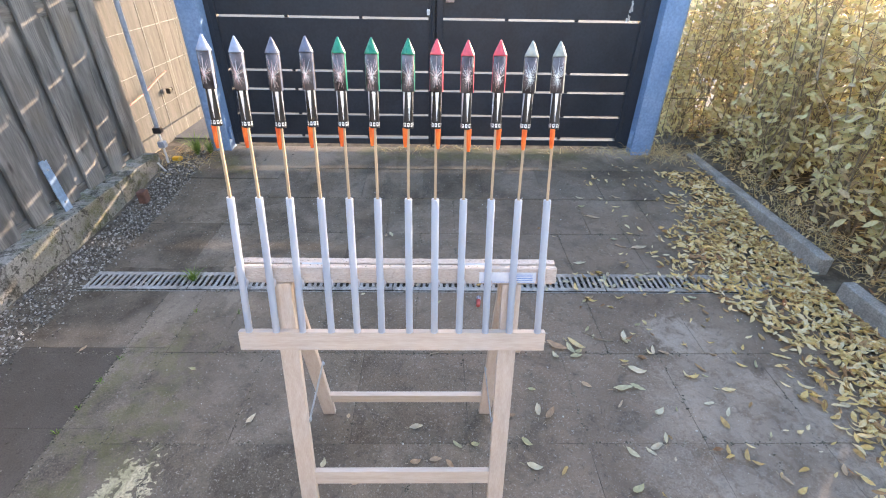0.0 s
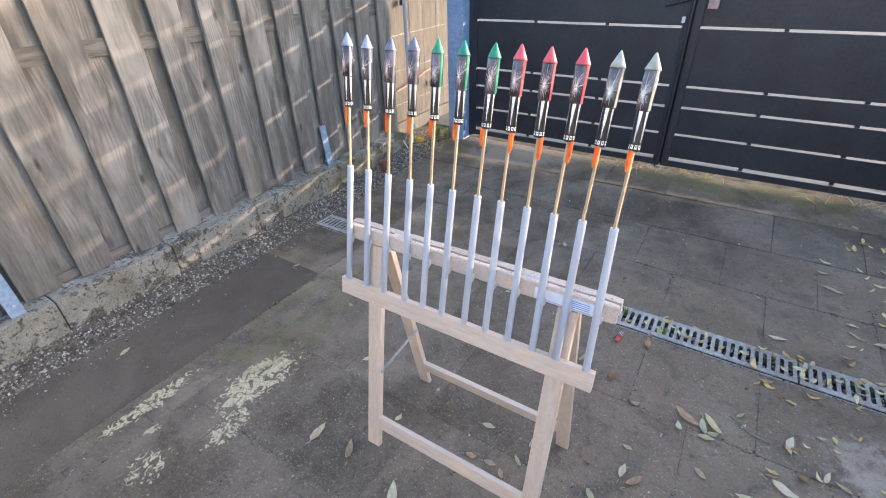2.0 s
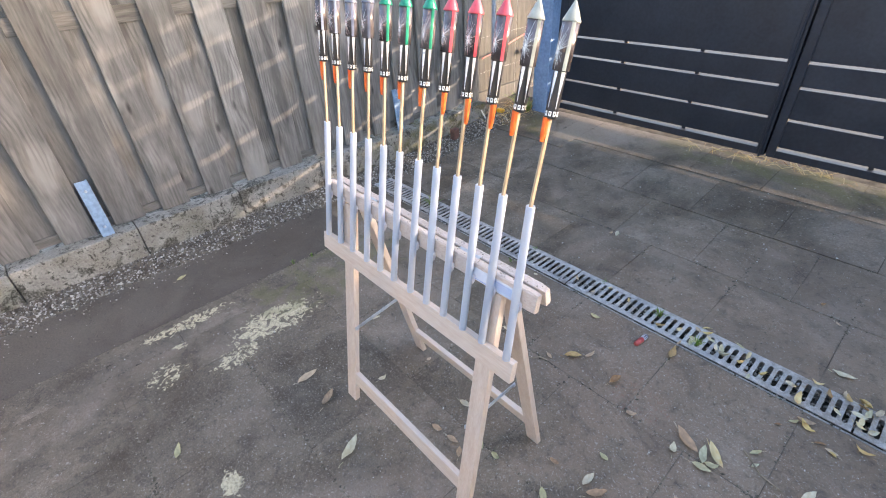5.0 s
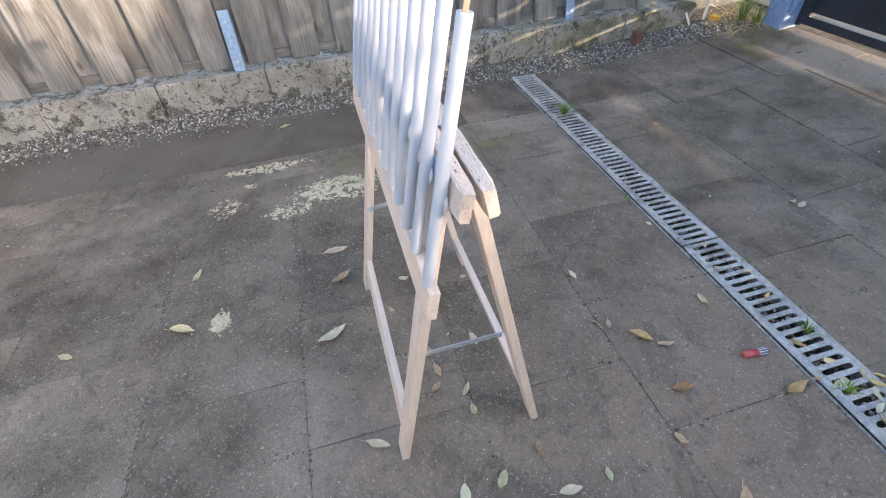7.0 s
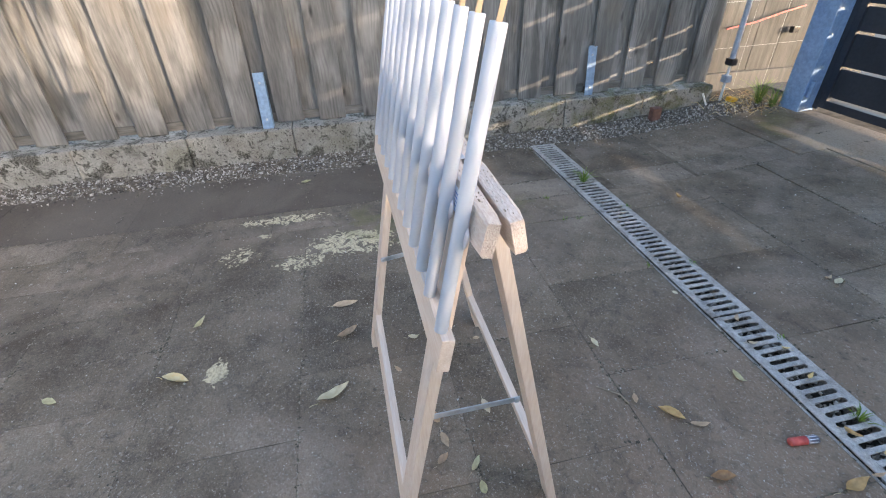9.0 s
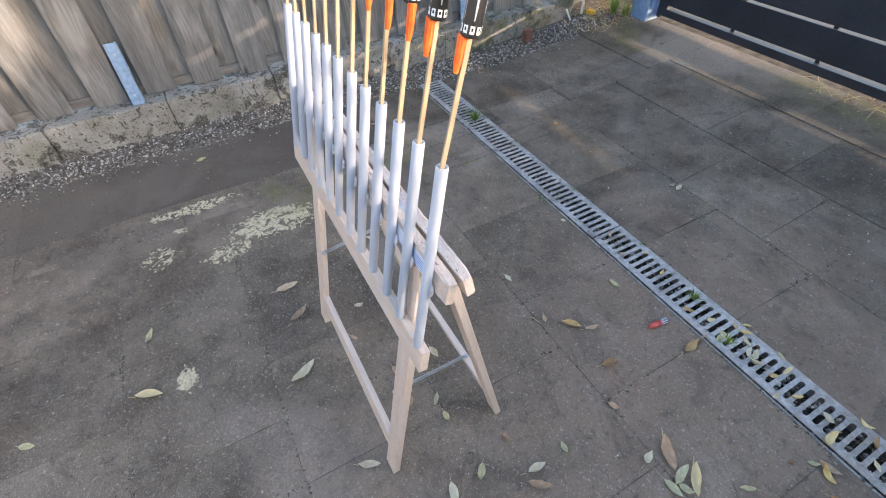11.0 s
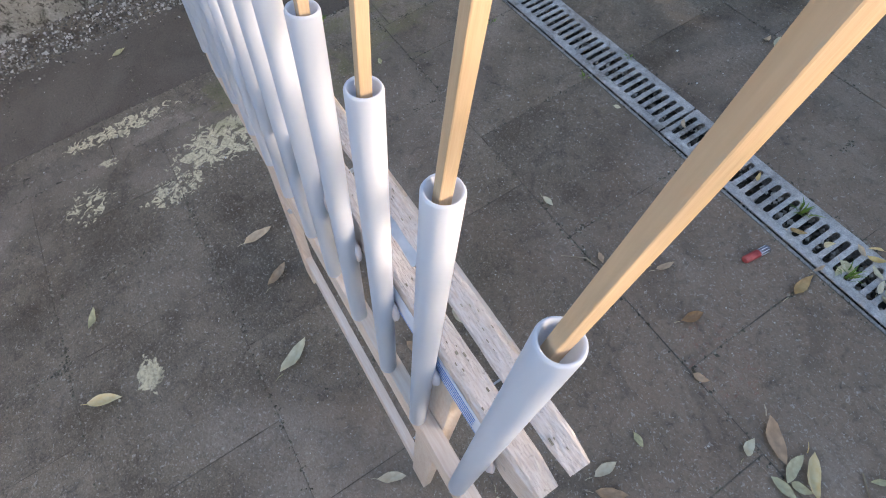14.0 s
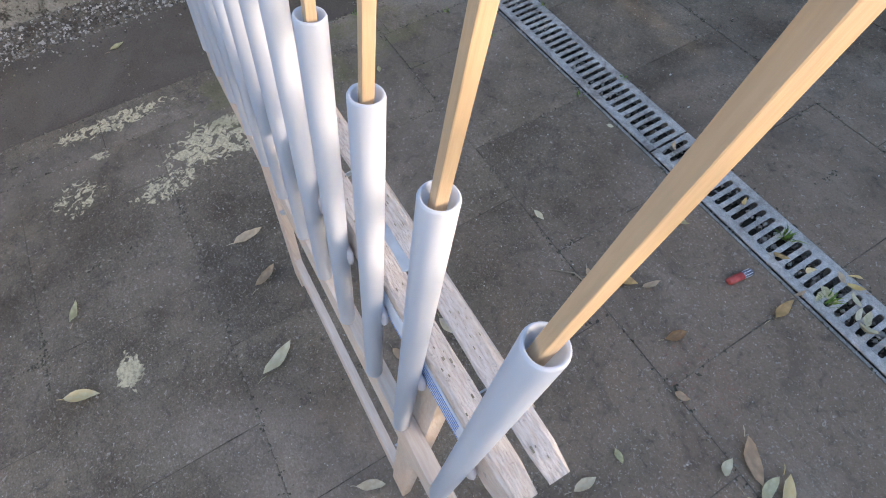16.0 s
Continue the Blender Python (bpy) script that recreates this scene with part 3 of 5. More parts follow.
gb = stones((-1.83, -1.59, -2.8, 2.4), 15500, (0.003, 0.0095), -0.003)
stones((-1.62, -1.5, -2.8, 2.4), 700, (0.002, 0.007), 0.001, gb)
tagged(mesh_object("gravel", gb, GRAVEL), "grey and white gravel along the concrete kerb", "gravel", kind="stuff")
tagged(mesh_object("drain_pebbles", stones((-1.55, 1.9, 0.77, 0.893), 1700, (0.005, 0.012), -0.026), GRAVEL), "small pebbles and grit lying inside the drain", "pebbles", kind="stuff")
tagged(mesh_object("pale_pebbles", stones((0.1, 1.9, 0.795, 0.88), 170, (0.006, 0.0095), -0.012), PEBBLE), "white pebbles showing in the slots of the drain", "pebbles", kind="stuff")
gr = stones((-1.5, 2.1, -1.6, 2.4), 1500, (0.0008, 0.0026), 0.0008)
stones((-0.6, 1.3, -0.7, 0.75), 900, (0.0008, 0.0022), 0.0008, gr)
stones((-1.5, 2.0, -1.2, 2.3), 90, (0.003, 0.006), 0.001, gr)
tagged(mesh_object("grit", gr, PEBBLE), "scattered pale grit on the dark paving", "grit", kind="stuff")

# ---- kerbs ----
KX0, KX1, KTOP = -1.955, -1.825, 0.165
SKEW = 0.018
SKEWED = Matrix.Shear("XZ", 4, (0, 0))
SKEWED[0][1] = -SKEW
for k in range(11):
    y0 = -3.195 + 0.535 * k
    y1 = min(y0 + 0.535, 2.12) - 0.003
    if y1 - y0 < 0.1:
        continue
    bm = box(KX0 - 0.05 + rng.uniform(-0.004, 0.004), KX1 + rng.uniform(-0.006, 0.006), y0, y1, -0.1, KTOP + rng.uniform(-0.004, 0.004), 0.009)
    bm.transform(SKEWED)
    tagged(mesh_object("kerb_block", bm, CONCRETE), "weathered concrete kerb block stained with black lichen", "kerb", "blocks of the fence kerb")
for y0, y1, dx in ((0.92, 2.42, -0.058), (-0.26, 0.73, -0.1), (-1.25, -0.27, -0.1), (-2.2, -1.26, -0.1)):
    bm = box(2.115 + dx, 2.18 + dx, y0, y1, -0.1, 0.095, 0.008)
    tagged(mesh_object("edging_kerb", bm, GREY_KERB), "grey concrete edging kerb in front of the shrubs", "kerb", "edging kerbs by the shrubs")


# ---- fence ----
def board_mesh(w, h, mat, seed, thick=0.018):
    r = random.Random(seed)
    bm = box(-thick / 2, thick / 2, -w / 2, w / 2, 0, h, 0.0025)
    for v in bm.verts:
        if v.co.z < h * 0.5:
            v.co.z += r.uniform(-0.004, 0.004)
        v.co.y += r.uniform(-0.0015, 0.0015)
    me = bpy.data.meshes.new("board")
    bm.to_mesh(me)
    bm.free()
    me.materials.append(mat)
    return me


FRONT = [board_mesh(0.142, 1.66, BOARD, s) for s in range(4)]
BACK = [board_mesh(0.15, 1.6, BOARD_BACK, s + 10) for s in range(3)]
FX = -1.925


def fence_panel(y0, y1):
    """A length between two posts; the boards keep one pitch along the whole fence."""
    p = thing("timber_fence", "weathered grey-brown timber fence of overlapping vertical boards", "fence", "fence lengths", at=(FX - SKEW * y0, y0, KTOP))
    p.rotation_euler = (0, 0, math.atan(SKEW))
    centres = [c for c in (-0.525 + 0.2335 * k for k in range(-18, 13)) if y0 + 0.05 < c < y1 - 0.05]
    for i, c in enumerate(centres):
        yc = c - y0
        piece("board", rng.choice(FRONT), p, pose(rng.uniform(-0.003, 0.003), yc + rng.uniform(-0.006, 0.006), rng.uniform(0.0, 0.012), rng.uniform(-0.3, 0.3), rng.uniform(-0.3, 0.3), rng.uniform(-1.2, 1.2)))
        if c < 1.9:
            piece("back_board", rng.choice(BACK), p, pose(-0.0345, yc + 0.1168 + rng.uniform(-0.006, 0.006), 0.035 + rng.uniform(0, 0.012), rng.uniform(-0.25, 0.25), 0, rng.uniform(-1, 1)))
    for z in (0.012, 0.9, 1.55):
        part("rail", box(-0.025, -0.0125, 0.01, y1 - y0 - 0.01, z, z + (0.045 if z < 0.1 else 0.07), 0.002), RAIL, p)
    return p


for y0, y1 in ((-4.63, -2.655), (-2.645, -0.645), (-0.638, 1.255), (1.267, 2.12)):
    fence_panel(y0, y1)
for y in (-2.64, -0.64, 1.265, 2.1):
    bm = box(FX - SKEW * y - 0.15, FX - SKEW * y - 0.06, y - 0.035, y + 0.035, KTOP - 0.02, 1.84, 0.004)
    tagged(mesh_object("fence_post", bm, BOARD_BACK), "weathered square timber fence post on the concrete kerb", "fence post", "fence posts")


def stake(y, lean, foot):
    s = thing("post_bracket", "pale blue galvanised steel post anchor bolted to the fence", "bracket", "post anchors of the fence", at=(FX + foot, y, KTOP - 0.004))
    s.rotation_euler = (0, radians(lean), 0)
    part("plate", box(-0.003, 0.003, -0.027, 0.027, -0.002, 0.285, 0.0015), BLUE_PALE, s)
    part("flange", box(-0.05, -0.003, 0.021, 0.027, -0.002, 0.285, 0.001), BLUE_PALE, s)
    for z in (0.05, 0.235):
        part("bolt", lathe([(0, 0.006), (0.006, 0.006), (0.0075, 0.0), (0.0075, -0.002)], 8, m=pose(0.003, 0, z, 0, 90, 0)), GALV, s)


stake(-0.642, -11.0, 0.075)
stake(1.262, -5.0, 0.01)

# sunlit boarding in the corner behind the fence's end
corner = thing("corner_boarding", "pale sunlit upright boarding in the corner by the gate", "boarding", at=(-2.06, 2.1, 0.15))
CB = board_mesh(0.0992, 1.65, PALE_WALL, 31)
for i in range(14):
    piece("board", CB, corner, pose(rng.uniform(-0.003, 0.003), 0.05 + 0.1 * i, 0, 0, 0, rng.uniform(-0.8, 0.8)))
bm = box(-2.09, -2.03, 2.125, 3.5, -0.05, 0.19, 0.008)
tagged(mesh_object("low_plinth", bm, PALE_WALL), "pale concrete plinth under the corner boarding", "plinth")
wires = thing("wire_mesh", "thin grey wire mesh in front of the pale boarding", "wire mesh", at=(-2.02, 2.12, 0.0))
for i in range(5):
    part("wire", rod([(0, 0, 0.35 + 0.27 * i), (0, 1.2, 0.37 + 0.27 * i)], 0.0006, 5), GALV, wires)
for i in range(5):
    part("wire", rod([(0.003, 0.05 + 0.24 * i, 0.1), (0.003, 0.05 + 0.24 * i, 1.6)], 0.0006, 5), GALV, wires)
part("red_cord", rod([(0.012, 0.1, 0.47), (0.014, 0.3, 0.5), (0.012, 0.5, 0.55), (0.013, 0.65, 0.58)], 0.005, 6), RED, wires, "faded red cord tied across the mesh")
for y, z in ((0.22, 1.1), (0.62, 1.2), (0.6, 0.42)):
    part("mesh_clip", box(-0.004, 0.03, y, y + 0.05, z, z + 0.04, 0.006), BLACK, wires, "small black clip")

pipe = thing("downpipe", "grey plastic pipe with black clamps and a white foot", "pipe", at=(-1.86, 2.19, 0.05))
part("tube", lathe([(0.0, 0.27), (0.016, 0.27), (0.016, 1.75), (0, 1.75)], 16), PIPE, pipe, smooth=False)
part("clamp", box(-0.028, 0.028, -0.024, 0.024, 0.235, 0.275, 0.006), BLACK, pipe, "black clamp")
part("clamp", box(-0.024, 0.024, -0.022, 0.022, 0.13, 0.175, 0.006), PIPE, pipe, "grey clamp")
part("foot_pipe", lathe([(0.0, -0.06), (0.008, -0.06), (0.008, 0.24), (0, 0.24)], 12), WHITE, pipe, "white lower pipe")
bm = box(-1.84, -1.775, 2.21, 2.25, 0.035, 0.095, 0.008)
tagged(mesh_object("yellow_cap", bm, YELLOW), "small yellow plastic cap on the gravel", "cap")
bm = box(-1.775, -1.73, 1.615, 1.675, -0.01, 0.1, 0.008)
tagged(mesh_object("loose_brick", bm, BRICK), "broken red brick standing in the gravel", "brick")
tagged(mesh_object("white_hose", rod([(-1.83, 2.02, 0.13), (-1.815, 2.06, 0.05), (-1.79, 2.1, 0.03), (-1.77, 2.16, 0.035)], 0.006, 8), WHITE), "thin white hose end lying by the kerb", "hose")

# ---- gate ----
GY = 2.52
def leaf_gate(x0, x1, gaps):
    g = thing("gate_leaf", "dark anthracite metal gate leaf with narrow open slots", "gate", "leaves of the double gate", at=(x0, GY, 0.0))
    w = x1 - x0
    tops = [0.169] + [z for z in gaps]
    for z0, z1 in zip(tops, tops[1:] + [1.95]):
        part("panel", box(0.02, w - 0.02, -0.008, 0.008, z0 + 0.0075, z1 - 0.0075, 0.0015), ANTHRACITE, g)
    part("bottom_rail", box(0.0, w, -0.02, 0.02, 0.112, 0.156, 0.003), ANTHRACITE, g)
    for xs in (0.0, w - 0.045):
        part("stile", box(xs, xs + 0.045, -0.022, 0.022, 0.112, 1.97, 0.003), ANTHRACITE, g)
    for xs in (w * 0.333, w * 0.667):
        part("mullion", box(xs - 0.012, xs + 0.012, 0.009, 0.03, 0.157, 1.95, 0.002), ANTHRACITE, g)
    return g


GAPS = (0.338, 0.519, 0.652, 1.001, 1.3, 1.52, 1.66)
left_leaf = leaf_gate(-1.455, 0.074, GAPS)
right_leaf = leaf_gate(0.086, 1.545, GAPS)
part("cover_strip", box(1.49, 1.565, 0.0222, 0.027, 0.115, 1.96, 0.001), ANTHRACITE, left_leaf)
part("latch_plate", box(1.38, 1.48, -0.04, -0.023, 1.19, 1.235, 0.006), TARNISH, left_leaf, "tarnished olive latch plate")
part("lever", rod([(1.49, -0.035, 1.15), (1.49, -0.06, 1.15), (1.37, -0.06, 1.12)], 0.008, 8), BLACK, left_leaf, "black lever handle")
part("drop_bolt", rod([(1.508, -0.03, 0.1), (1.508, -0.03, 1.2)], 0.007, 8), ANTHRACITE, left_leaf)
part("keyhole_cover", box(1.475, 1.495, -0.036, -0.023, 1.025, 1.06, 0.003), WHITE, left_leaf, "small white lock cover")
part("latch_plate", box(0.05, 0.15, -0.04, -0.023, 1.19, 1.235, 0.006), TARNISH, right_leaf, "tarnished olive latch plate")
smear = bmesh.new()
for k in range(16):
    zx, zz, r = rng.gauss(0, 0.008), rng.uniform(-0.06, 0.06), rng.uniform(0.002, 0.006)
    box(1.325 + zx - r, 1.325 + zx + r, -0.0095, -0.0083, 1.07 + zz - r * 2.4, 1.07 + zz + r * 2.4, bm=smear)
part("white_smear", smear, WHITE, right_leaf, "dried white splash running down the panel")
lock = thing("padlock", "worn pinkish padlock hanging on the gate latch", "padlock", at=(0.175, GY - 0.05, 1.135))
part("body", box(-0.028, 0.028, -0.012, 0.012, -0.03, 0.03, 0.005), RUSTED, lock)
part("shackle", rod([(-0.015, 0, 0.03), (-0.013, 0, 0.055), (0, 0, 0.066), (0.013, 0, 0.055), (0.015, 0, 0.03)], 0.004, 8), GALV, lock)


def steel_post(x0, x1, label, outer):
    p = thing("gate_post", label, "gate post", "gate posts", at=((x0 + x1) / 2, 2.45, rise(2.45)))
    h = (x1 - x0) / 2
    part("column", box(-h, h, -0.05, 0.06, -0.03, 2.1, 0.006), BLUE, p)
    e = outer * h
    part("flange", box(min(e, e + outer * 0.02), max(e, e + outer * 0.02), -0.03, 0.0, -0.02, 2.1, 0.002), BLUE_PALE, p)
    part("stop_strip", box(-outer * h - 0.07 if outer > 0 else -outer * h, -outer * h if outer > 0 else -outer * h + 0.03, 0.045, 0.058, 0.02, 2.0, 0.002), ANTHRACITE, p)
    part("hinge", lathe([(0, 0), (0.013, 0), (0.013, 0.09), (0, 0.09)], 12, m=pose(-outer * (h + 0.014), -0.03, 0.09)), BLUE, p)
    return p


steel_post(-1.61, -1.477, "blue painted steel gate post beside the pale boarding", -1)
steel_post(1.6, 1.745, "blue painted steel gate post beside the shrubs", 1)
side_wire = thing("side_mesh", "dark welded wire mesh between gate post and shrubs", "wire mesh", at=(1.79, 2.42, 0.1))
for i in range(9):
    part("wire", rod([(0, 0, 0.02 + 0.13 * i), (0.34, 0.03, 0.02 + 0.13 * i)], 0.0018, 5), BLACK, side_wire)
for i in range(3):
    part("wire", rod([(0.02 + 0.14 * i, 0.01 * i, -0.05), (0.02 + 0.14 * i, 0.01 * i, 1.3)], 0.0018, 5), BLACK, side_wire)

# unseen wall added behind the walk; closes the yard and cuts the sky there
tagged(mesh_object("wall_back", box(-2.0, 3.6, -5.0, -4.8, -0.02, 2.6, 0.01), RENDERED), "plain rendered wall added out of view to close the yard", "wall", kind="structure")

# ---- trestle ----
HINGE_Y, HINGE_Z = -0.107, 0.755
TILT = {-1: math.atan(0.174), 1: math.atan(0.217), 0: math.atan(0.150 / HINGE_Z)}
SA, CA = math.sin(TILT[0]), math.cos(TILT[0])


def on_frame(side, tilt=None):
    """Frame coordinates: x along the trestle, n outwards from the leg's inner face, d down from the hinge. side -1 front, 1 rear."""
    sa, ca = math.sin(TILT[0] if tilt is None else tilt), math.cos(TILT[0] if tilt is None else tilt)
    return lambda x, n, d: (x, HINGE_Y + side * (d * sa + n * ca), HINGE_Z - d * ca + n * sa)


def cut_floor(bm):
    for v in bm.verts:
        if v.co.z < 0.02:
            v.co.z = 0.001
    return bm


def rough_beam(f):
    """A top beam with chipped arrises and an uneven sawn upper face."""
    bm = bmesh.new()
    q = random.Random(5)
    n = 40
    prof = [(0.0022, 0.042), (0.0022, 0.0022), (0.004, 0.0008), (0.0175, 0.0006), (BEAM_N, 0.003), (BEAM_N, 0.0385), (BEAM_N - 0.003, 0.042)]
    rings = []
    for i in range(n + 1):
        x = -0.381 + 0.747 * i / n
        w = q.uniform(-0.0005, 0.0005)
        e = 0.002 if i in (0, n) else 0.0
        rings.append([bm.verts.new(f(x, a + (w if 0 < k < 6 else 0) + (e if k < 2 else -e if k > 3 else 0), d + (q.uniform(-0.0004, 0.0007) if 0 < k < 5 else 0) + (e if 1 < k < 5 else 0))) for k, (a, d) in enumerate(prof)])
    for r0, r1 in zip(rings, rings[1:]):
        for k in range(len(prof)):
            j = (k + 1) % len(prof)
            bm.faces.new((r0[k], r0[j], r1[j], r1[k]))
    bm.faces.new(rings[0])
    bm.faces.new(rings[-1][::-1])
    bmesh.ops.recalc_face_normals(bm, faces=bm.faces)
    return bm


trestle = thing("folding_trestle", "pale unvarnished pine folding trestle standing on the paving", "trestle", at=(0, 0, 0))
BEAM_N = 0.0205
LEGS = {-1: ((-0.303, -0.256), (0.241, 0.286)), 1: ((-0.306, -0.264), (0.241, 0.282))}
for side in (-1, 1):
    part("beam", rough_beam(on_frame(side)), PINE_ROUGH, trestle, "top beam with rough sawn upper face")
    f = on_frame(side, TILT[side])
    (la, lb), (ra, rb) = LEGS[side]
    for x0, x1 in LEGS[side]:
        part("leg", cut_floor(box(x0, x1, 0.001, 0.0195, 0.0435, HINGE_Z / math.cos(TILT[side]), 0.002, f=f)), PINE_Z, trestle)
    part("bottom_rail", box(lb, ra, 0.002, 0.0185, 0.643, 0.689, 0.002, f=f), PINE_X, trestle)
for xc, zb in ((-0.252, 0.33), (0.237, 0.306)):
    ya, za, yb = -0.203, 0.306, -0.012
    bar = bmesh.new()
    box(xc - 0.001, xc + 0.001, 0, 1, -0.006, 0.006, bm=bar, f=lambda x, y, z: (x, ya + (yb - ya) * y, za + (zb - za) * y + z))
    part("stay_bar", bar, GALV, trestle, "thin metal stay bar")
    for y, z in ((ya + 0.006, za), (yb - 0.006, zb)):
        part("rivet", lathe([(0, 0.004), (0.005, 0.003), (0.006, 0)], 8, m=pose(xc + 0.001, y, z, 0, 90, 0)), GALV, trestle)
for xc in (-0.2, 0.17):
    part("hinge", box(xc - 0.03, xc + 0.03, HINGE_Y - 0.007, HINGE_Y + 0.007, 0.752, 0.7545, 0.001), GALV, trestle, "small metal hinge between the beams")
f = on_frame(-1)
TUBE_N = BEAM_N + 0.0086
SHELF_D = (HINGE_Z + TUBE_N * SA - 0.5965) / CA
part("shelf_board", box(-0.391, 0.352, 0.0197, 0.0362, 0.1663, 0.2175, 0.0012, f=on_frame(-1, TILT[-1])), PINE_X, trestle, "planed pine board screwed across the front legs")
label = part("label", box(0.185, 0.318, BEAM_N + 0.0002, BEAM_N + 0.0006, 0.0115, 0.0385, f=f), LABEL, trestle, "white paper label with blue lines")
for i in range(4):
    part("print_line", box(0.262, 0.31, BEAM_N + 0.0007, BEAM_N + 0.0009, 0.017 + 0.0045 * i, 0.0185 + 0.0045 * i, f=f), INK, label)
part("print_line", box(0.19, 0.314, BEAM_N + 0.0007, BEAM_N + 0.0009, 0.0355, 0.0365, f=f), INK, label)
# bark and knots left on the beams' rough tops
rough = bmesh.new()
r2 = random.Random(4)
for _ in range(190):
    g2 = on_frame(r2.choice((-1, 1)))
    x, n = r2.uniform(-0.37, 0.355), r2.uniform(0.004, 0.018)
    s = r2.uniform(0.0003, 0.001) * (1.7 if r2.random() < 0.06 else 0.8)
    box(x - s * 1.6, x + s * 1.6, n - s * 0.5, n + s * 0.5, -0.0001, 0.0012, bm=rough, f=g2)
tagged(part("bark_flecks", rough, TWIG, trestle, "dark bark flecks on the rough beam"), kind="stuff")

# ---- tubes and rockets ----
TOPS = (-0.357, -0.296, -0.231, -0.165, -0.104, -0.043, 0.023, 0.081, 0.142, 0.202, 0.261, 0.3235)
BOTS = (-0.364, -0.299, -0.236, -0.167, -0.105, -0.046, 0.021, 0.081, 0.141, 0.205, 0.263, 0.332)
TUBE = 0.334


def axis(i):
    """The pose of tube i: origin on the shelf, z up along the tube, -y towards the front."""
    fr = on_frame(-1)
    base = Vector(fr(BOTS[i], TUBE_N, SHELF_D - 0.0002))
    up = Vector((TOPS[i] - BOTS[i], 0.0605, 0.3278)).normalized()
    xx = Vector((1, 0, 0))
    yy = up.cross(xx).normalized()
    xx = yy.cross(up)
    m = Matrix((xx, yy, up)).transposed().to_4x4()
    m.translation = base
    return m


RO, RI = 0.0082, 0.0064
tube_profile = [(RO, 0.0), (RO, TUBE - 0.0012), (RO - 0.0006, TUBE), (RI + 0.0005, TUBE), (RI, TUBE - 0.001), (RI, 0.002), (0.004, 0.0005)]
first = None
for i in range(12):
    if first is None:
        first = mesh_object("launch_tube", lathe(tube_profile, 28), PVC, smooth=True)
        tagged(first, "white plastic pipe leaning upright on the trestle shelf", "tube", "launch tubes on the trestle")
        first.matrix_basis = axis(0)
        glue0 = bmesh.new()
        bmesh.ops.create_icosphere(glue0, subdivisions=2, radius=1.0, matrix=pose(0.003, 0.0066, 0.128) @ Matrix.Diagonal((0.0095, 0.0035, 0.014, 1)))
        for v in glue0.verts:
            v.co += 0.0012 * noise.noise_vector(v.co * 180)
        part("glue_bead", glue0, GLUE, first, "dried glue bead against the beam", True)
    else:
        copy_thing(first, axis(i))

CAPS = [(0.33, 0.38, 0.49)] * 2 + [(0.16, 0.18, 0.25)] * 2 + [(0.015, 0.28, 0.17)] * 3 + [(0.74, 0.1, 0.125)] * 3 + [(0.42, 0.43, 0.36)] * 2
WORDS = ["pale blue-white"] * 2 + ["slate grey"] * 2 + ["green"] * 3 + ["red"] * 3 + ["pale olive-grey"] * 2
cap_mats = {}
for w, c in zip(WORDS, CAPS):
    if w not in cap_mats:
        cap_mats[w] = material("cap_" + w.replace(" ", "_").replace("-", "_"), tuple(0.85 * v for v in c), tuple(min(1, 1.12 * v) for v in c), 40, 0.3, 0.03)
# heights along the axis
Z_CAP, Z_BODY, Z_MOTOR, Z_TIP = 0.620, 0.553, 0.482, 0.649
RB, RM = 0.0132, 0.0098


TIPS = (-0.357, -0.298, -0.23, -0.167, -0.106, -0.043, 0.027, 0.082, 0.142, 0.205, 0.267, 0.3235)


def rocket_axis(i):
    """Each rocket stands in its tube, leaning back a little more or less than the tube."""
    top = axis(i) @ Vector((0, 0, TUBE))
    tip = Vector((TIPS[i], top.y + 0.047 + 0.0018 * i + (0.009 if i == 11 else 0.0), 1.232))
    up = (tip - top).normalized()
    yy = up.cross(Vector((1, 0, 0))).normalized()
    m = Matrix((yy.cross(up), yy, up)).transposed().to_4x4()
    m.translation = top - up * TUBE
    return m


def wrap(bm, a0, a1, z0, z1, r, top_width=1.0, bottom_width=1.0, steps=4):
    """A patch of thin print wrapped on a cylinder between two angles (degrees, 0 faces the front)."""
    lo, hi = [], []
    mid, hw = (a0 + a1) / 2, (a1 - a0) / 2
    for k in range(steps + 1):
        t = -1 + 2 * k / steps
        for row, z, w in ((lo, z0, bottom_width), (hi, z1, top_width)):
            a = radians(mid + t * hw * w)
            row.append(bm.verts.new((r * math.sin(a), -r * math.cos(a), z)))
    for k in range(steps):
        bm.faces.new((lo[k], lo[k + 1], hi[k + 1], hi[k]))
    return bm


